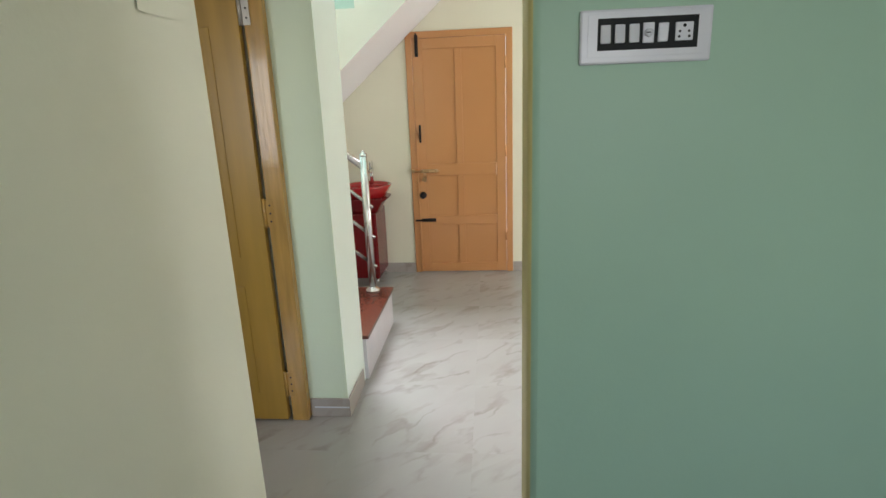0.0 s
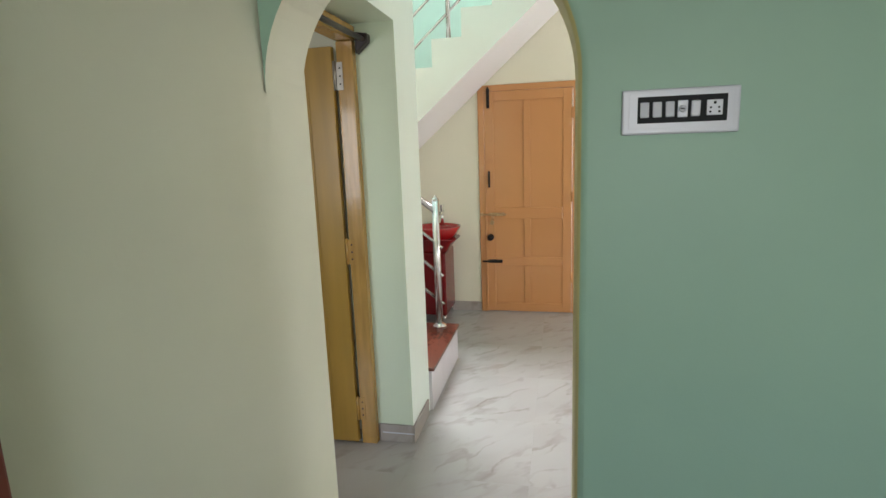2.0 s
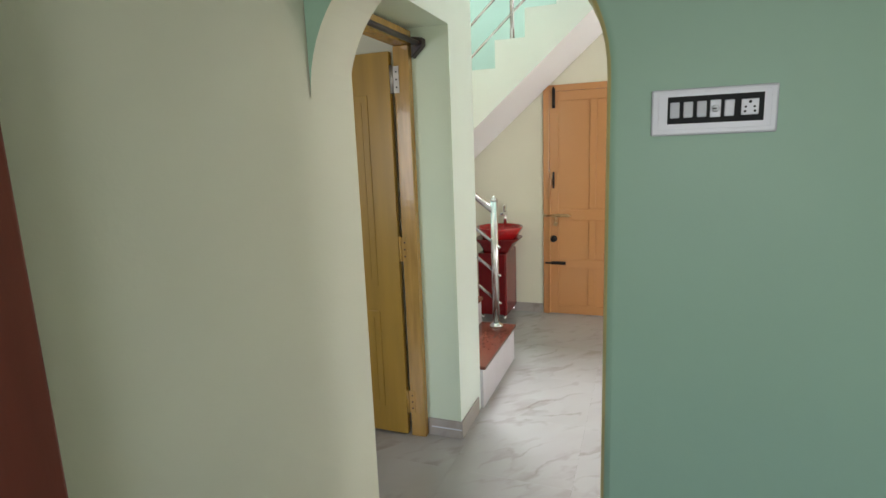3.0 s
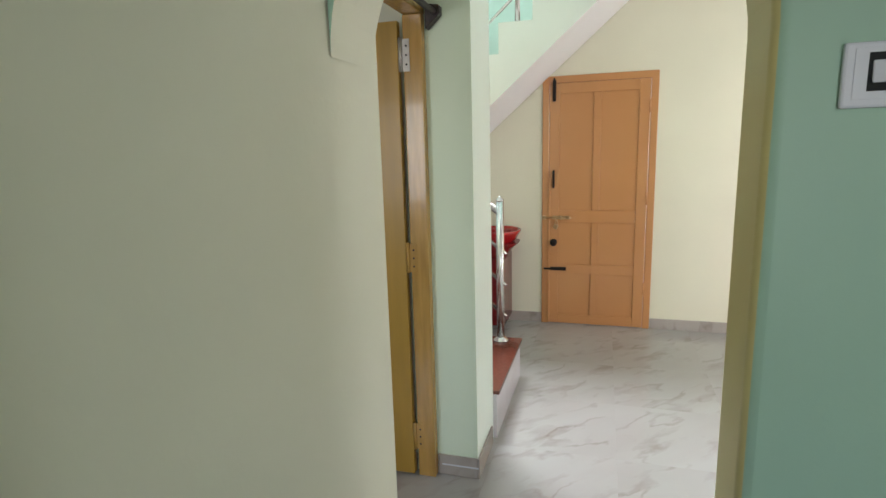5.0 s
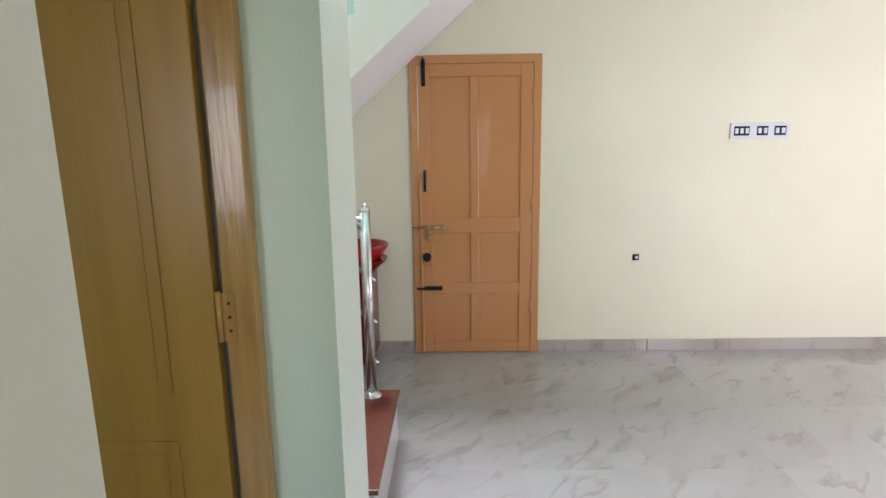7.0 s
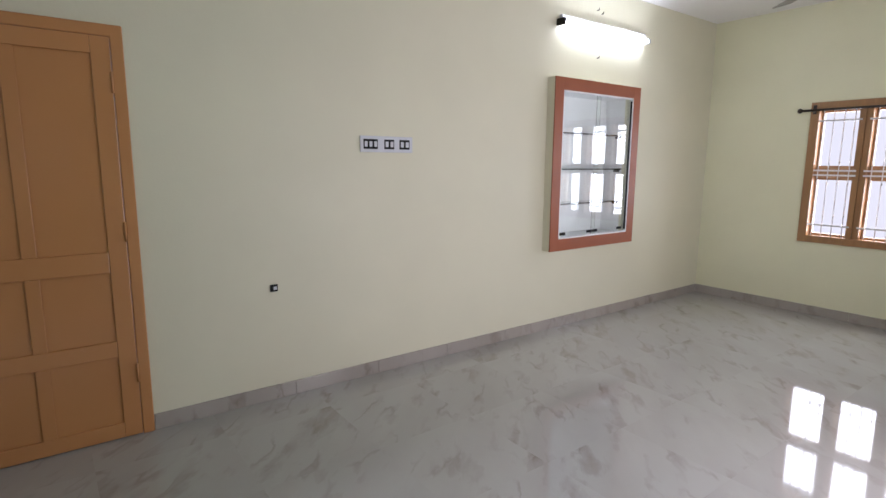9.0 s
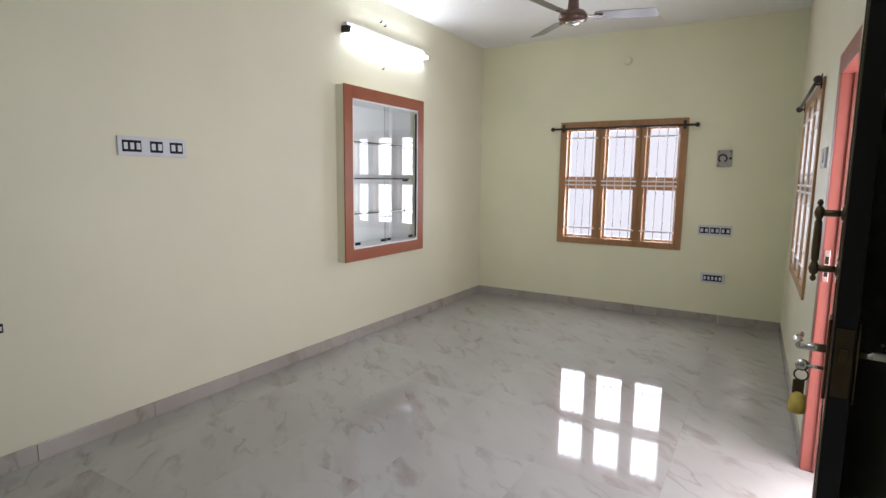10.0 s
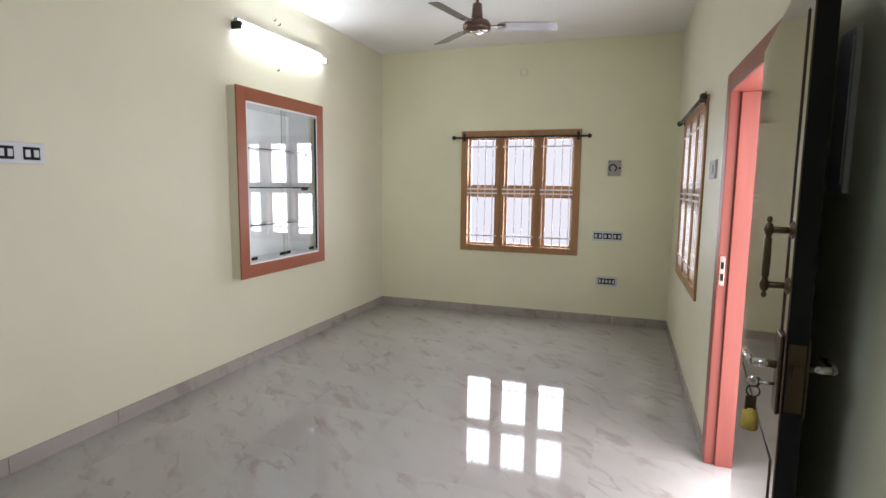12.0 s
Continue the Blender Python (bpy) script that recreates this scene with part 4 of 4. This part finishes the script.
    for s, name in ((-1, "lever_handle"), (1, "lever_handle")):
        y = -t - 0.010 if s < 0 else 0.006
        bm = rod((L - 0.042, y, 1.075), (L - 0.042, y + s * 0.045, 1.075), 0.009, 12)
        add_rod(bm, (L - 0.042, y + s * 0.045, 1.075), (L - 0.09, y + s * 0.052, 1.077), 0.009, 12)
        add_rod(bm, (L - 0.09, y + s * 0.052, 1.077), (L - 0.165, y + s * 0.048, 1.070), 0.008, 12, 0.006)
        part(name, bm, STEEL, leaf)
    key = thing("key_bunch", "keys with a yellow tag hanging in the lock", "keys", SKEW @ leaf.matrix_basis)
    kx, kz = L - 0.042, 1.032
    kb = rod((kx, -t - 0.0102, kz), (kx, -t - 0.038, kz), 0.004, 8)
    add_lathe(kb, [(0.004, -0.003), (0.013, -0.002), (0.013, 0.002), (0.004, 0.003)], pose(kx, -t - 0.048, kz, 0, 90), 14)
    part("key", kb, STEEL, key)
    rg = bmesh.new()
    for i in range(12):
        a0, a1 = 2 * math.pi * i / 12, 2 * math.pi * (i + 1) / 12
        add_rod(rg, (kx, -t - 0.048 + 0.013 * math.sin(a0), kz - 0.022 + 0.013 * math.cos(a0)), (kx, -t - 0.048 + 0.013 * math.sin(a1), kz - 0.022 + 0.013 * math.cos(a1)), 0.0018, 6)
    part("ring", rg, IRON, key)
    sp = boxes(((kx - 0.004, -t - 0.062, kz - 0.066), (kx + 0.004, -t - 0.040, kz - 0.034)), bevel=0.003)
    part("spare_key", sp, BRASS, key)
    part("tag", lathe([(0.006, -0.002), (0.015, -0.012), (0.0175, -0.036), (0.016, -0.048), (0.006, -0.050)], pose(kx, -t - 0.050, kz - 0.058), 14), YELLOWTASSEL, key, "yellow tag")


# ---- ceiling fan and tube light ----


def ceiling_fan():
    fx, fy, fz = 4.586, -1.70, 2.60
    ob = thing("ceiling_fan", "bronze ceiling fan with three grey blades at rest", "ceiling fan", pose(fx, fy, fz))
    part("down_rod", rod((0, 0, 0.08), (0, 0, ZC - fz - 0.05), 0.010), FANBROWN, ob)
    part("canopy", lathe([(0.03, ZC - fz - 0.09), (0.055, ZC - fz - 0.02), (0.055, ZC - fz - 0.001)], None, 20), FANBROWN, ob)
    part("motor_cover", lathe([(0.016, 0.165), (0.034, 0.155), (0.042, 0.06), (0.046, 0.045)], None, 20), FANBROWN, ob)
    part("motor", lathe([(0.045, 0.045), (0.085, 0.035), (0.102, 0.012), (0.104, -0.012), (0.095, -0.030), (0.060, -0.042), (0.030, -0.045)], None, 32), FANBROWN, ob)
    part("hub_cap", lathe([(0.055, -0.0425), (0.048, -0.052), (0.015, -0.058)], None, 24), CHROME, ob, "chrome hub cap")
    for a in (-72, 48, 168):
        bl = bmesh.new()
        pts = ((0.15, -0.045), (0.19, -0.055), (0.56, -0.062), (0.60, 0.035), (0.585, 0.05), (0.18, 0.055), (0.15, 0.04))
        lo = [bl.verts.new((x, y, 0.0 - y * 0.22)) for x, y in pts]
        hi = [bl.verts.new((x, y, 0.004 - y * 0.22)) for x, y in pts]
        bl.faces.new(lo[::-1])
        bl.faces.new(hi)
        for i in range(len(pts)):
            bl.faces.new((lo[i], lo[(i + 1) % len(pts)], hi[(i + 1) % len(pts)], hi[i]))
        b = part("blade", bl, BLADE, ob)
        b.matrix_basis = pose(0, 0, 0.0, 0, 0, a)
        part("blade_arm", boxes(((0.085, -0.022, -0.003), (0.21, 0.022, 0.003)), bevel=0.002), FANBROWN, b)


def tube_light():
    ob = thing("tube_light", "lit fluorescent tube light high on the cream wall", "tube light")
    x0, x1, z, y = 4.005, 5.195, 2.585, -0.055
    part("batten", boxes(((x0 + 0.02, -0.035, z + 0.015), (x1 - 0.02, -0.0005, z + 0.065)), bevel=0.004), PLATE, ob)
    part("tube", rod((x0 + 0.02, y, z), (x1 - 0.02, y, z), 0.0145, 16), TUBE, ob, "glowing white tube")
    part("end_cap", boxes(((x0 - 0.015, y - 0.024, z - 0.024), (x0 + 0.02, -0.0005, z + 0.030)), bevel=0.006), IRON, ob, "black end cap")
    part("end_cap", boxes(((x1 - 0.02, y - 0.018, z - 0.020), (x1 + 0.012, -0.0005, z + 0.022)), bevel=0.006), PLATE, ob)


def door_catch():
    ob = thing("door_catch", "small steel door catch on the wall behind the front door", "door catch", SKEW @ pose(1.92, YS1, 0.715))
    part("base", rod((0, 0.0005, 0), (0, 0.006, 0), 0.018, 14), STEEL, ob)
    bm = rod((0, 0.006, 0), (0, 0.028, 0.004), 0.005, 8)
    add_rod(bm, (0, 0.028, 0.004), (0.004, 0.034, 0.026), 0.004, 8)
    part("hook", bm, STEEL, ob)


def wall_hooks():
    for x, z in ((4.50, 2.76), (4.56, 2.74), (4.53, 2.37)):
        h = thing("wall_hook", "small dark screw hook in the wall", "hook", pose(x, 0, z), "hooks round the tube light")
        bm = rod((0, -0.0005, 0), (0, -0.02, 0), 0.004, 8)
        add_rod(bm, (0, -0.02, 0), (0, -0.022, 0.016), 0.003, 8)
        part("screw", bm, IRON, h)


def backdrops():
    structure("backdrop_east", boxes(((XE + 2.2, -5.0, -0.4), (XE + 2.25, 2.5, 4.5))), SKYGLOW, "bright white overcast daylight outside the window", "backdrop")
    structure("backdrop_south", boxes(((2.6, -7.6, -0.4), (9.0, -7.55, 4.5))), SKYGLOW, "bright white overcast daylight outside the porch", "backdrop")


store_door()
bedroom_door()
side_door()
stairs()
railing()
wash_basin()
modular_board()
wall_fittings()
display_cabinet()
windows()
front_door()
ceiling_fan()
tube_light()
wall_hooks()
door_catch()
backdrops()
floor_tiles()
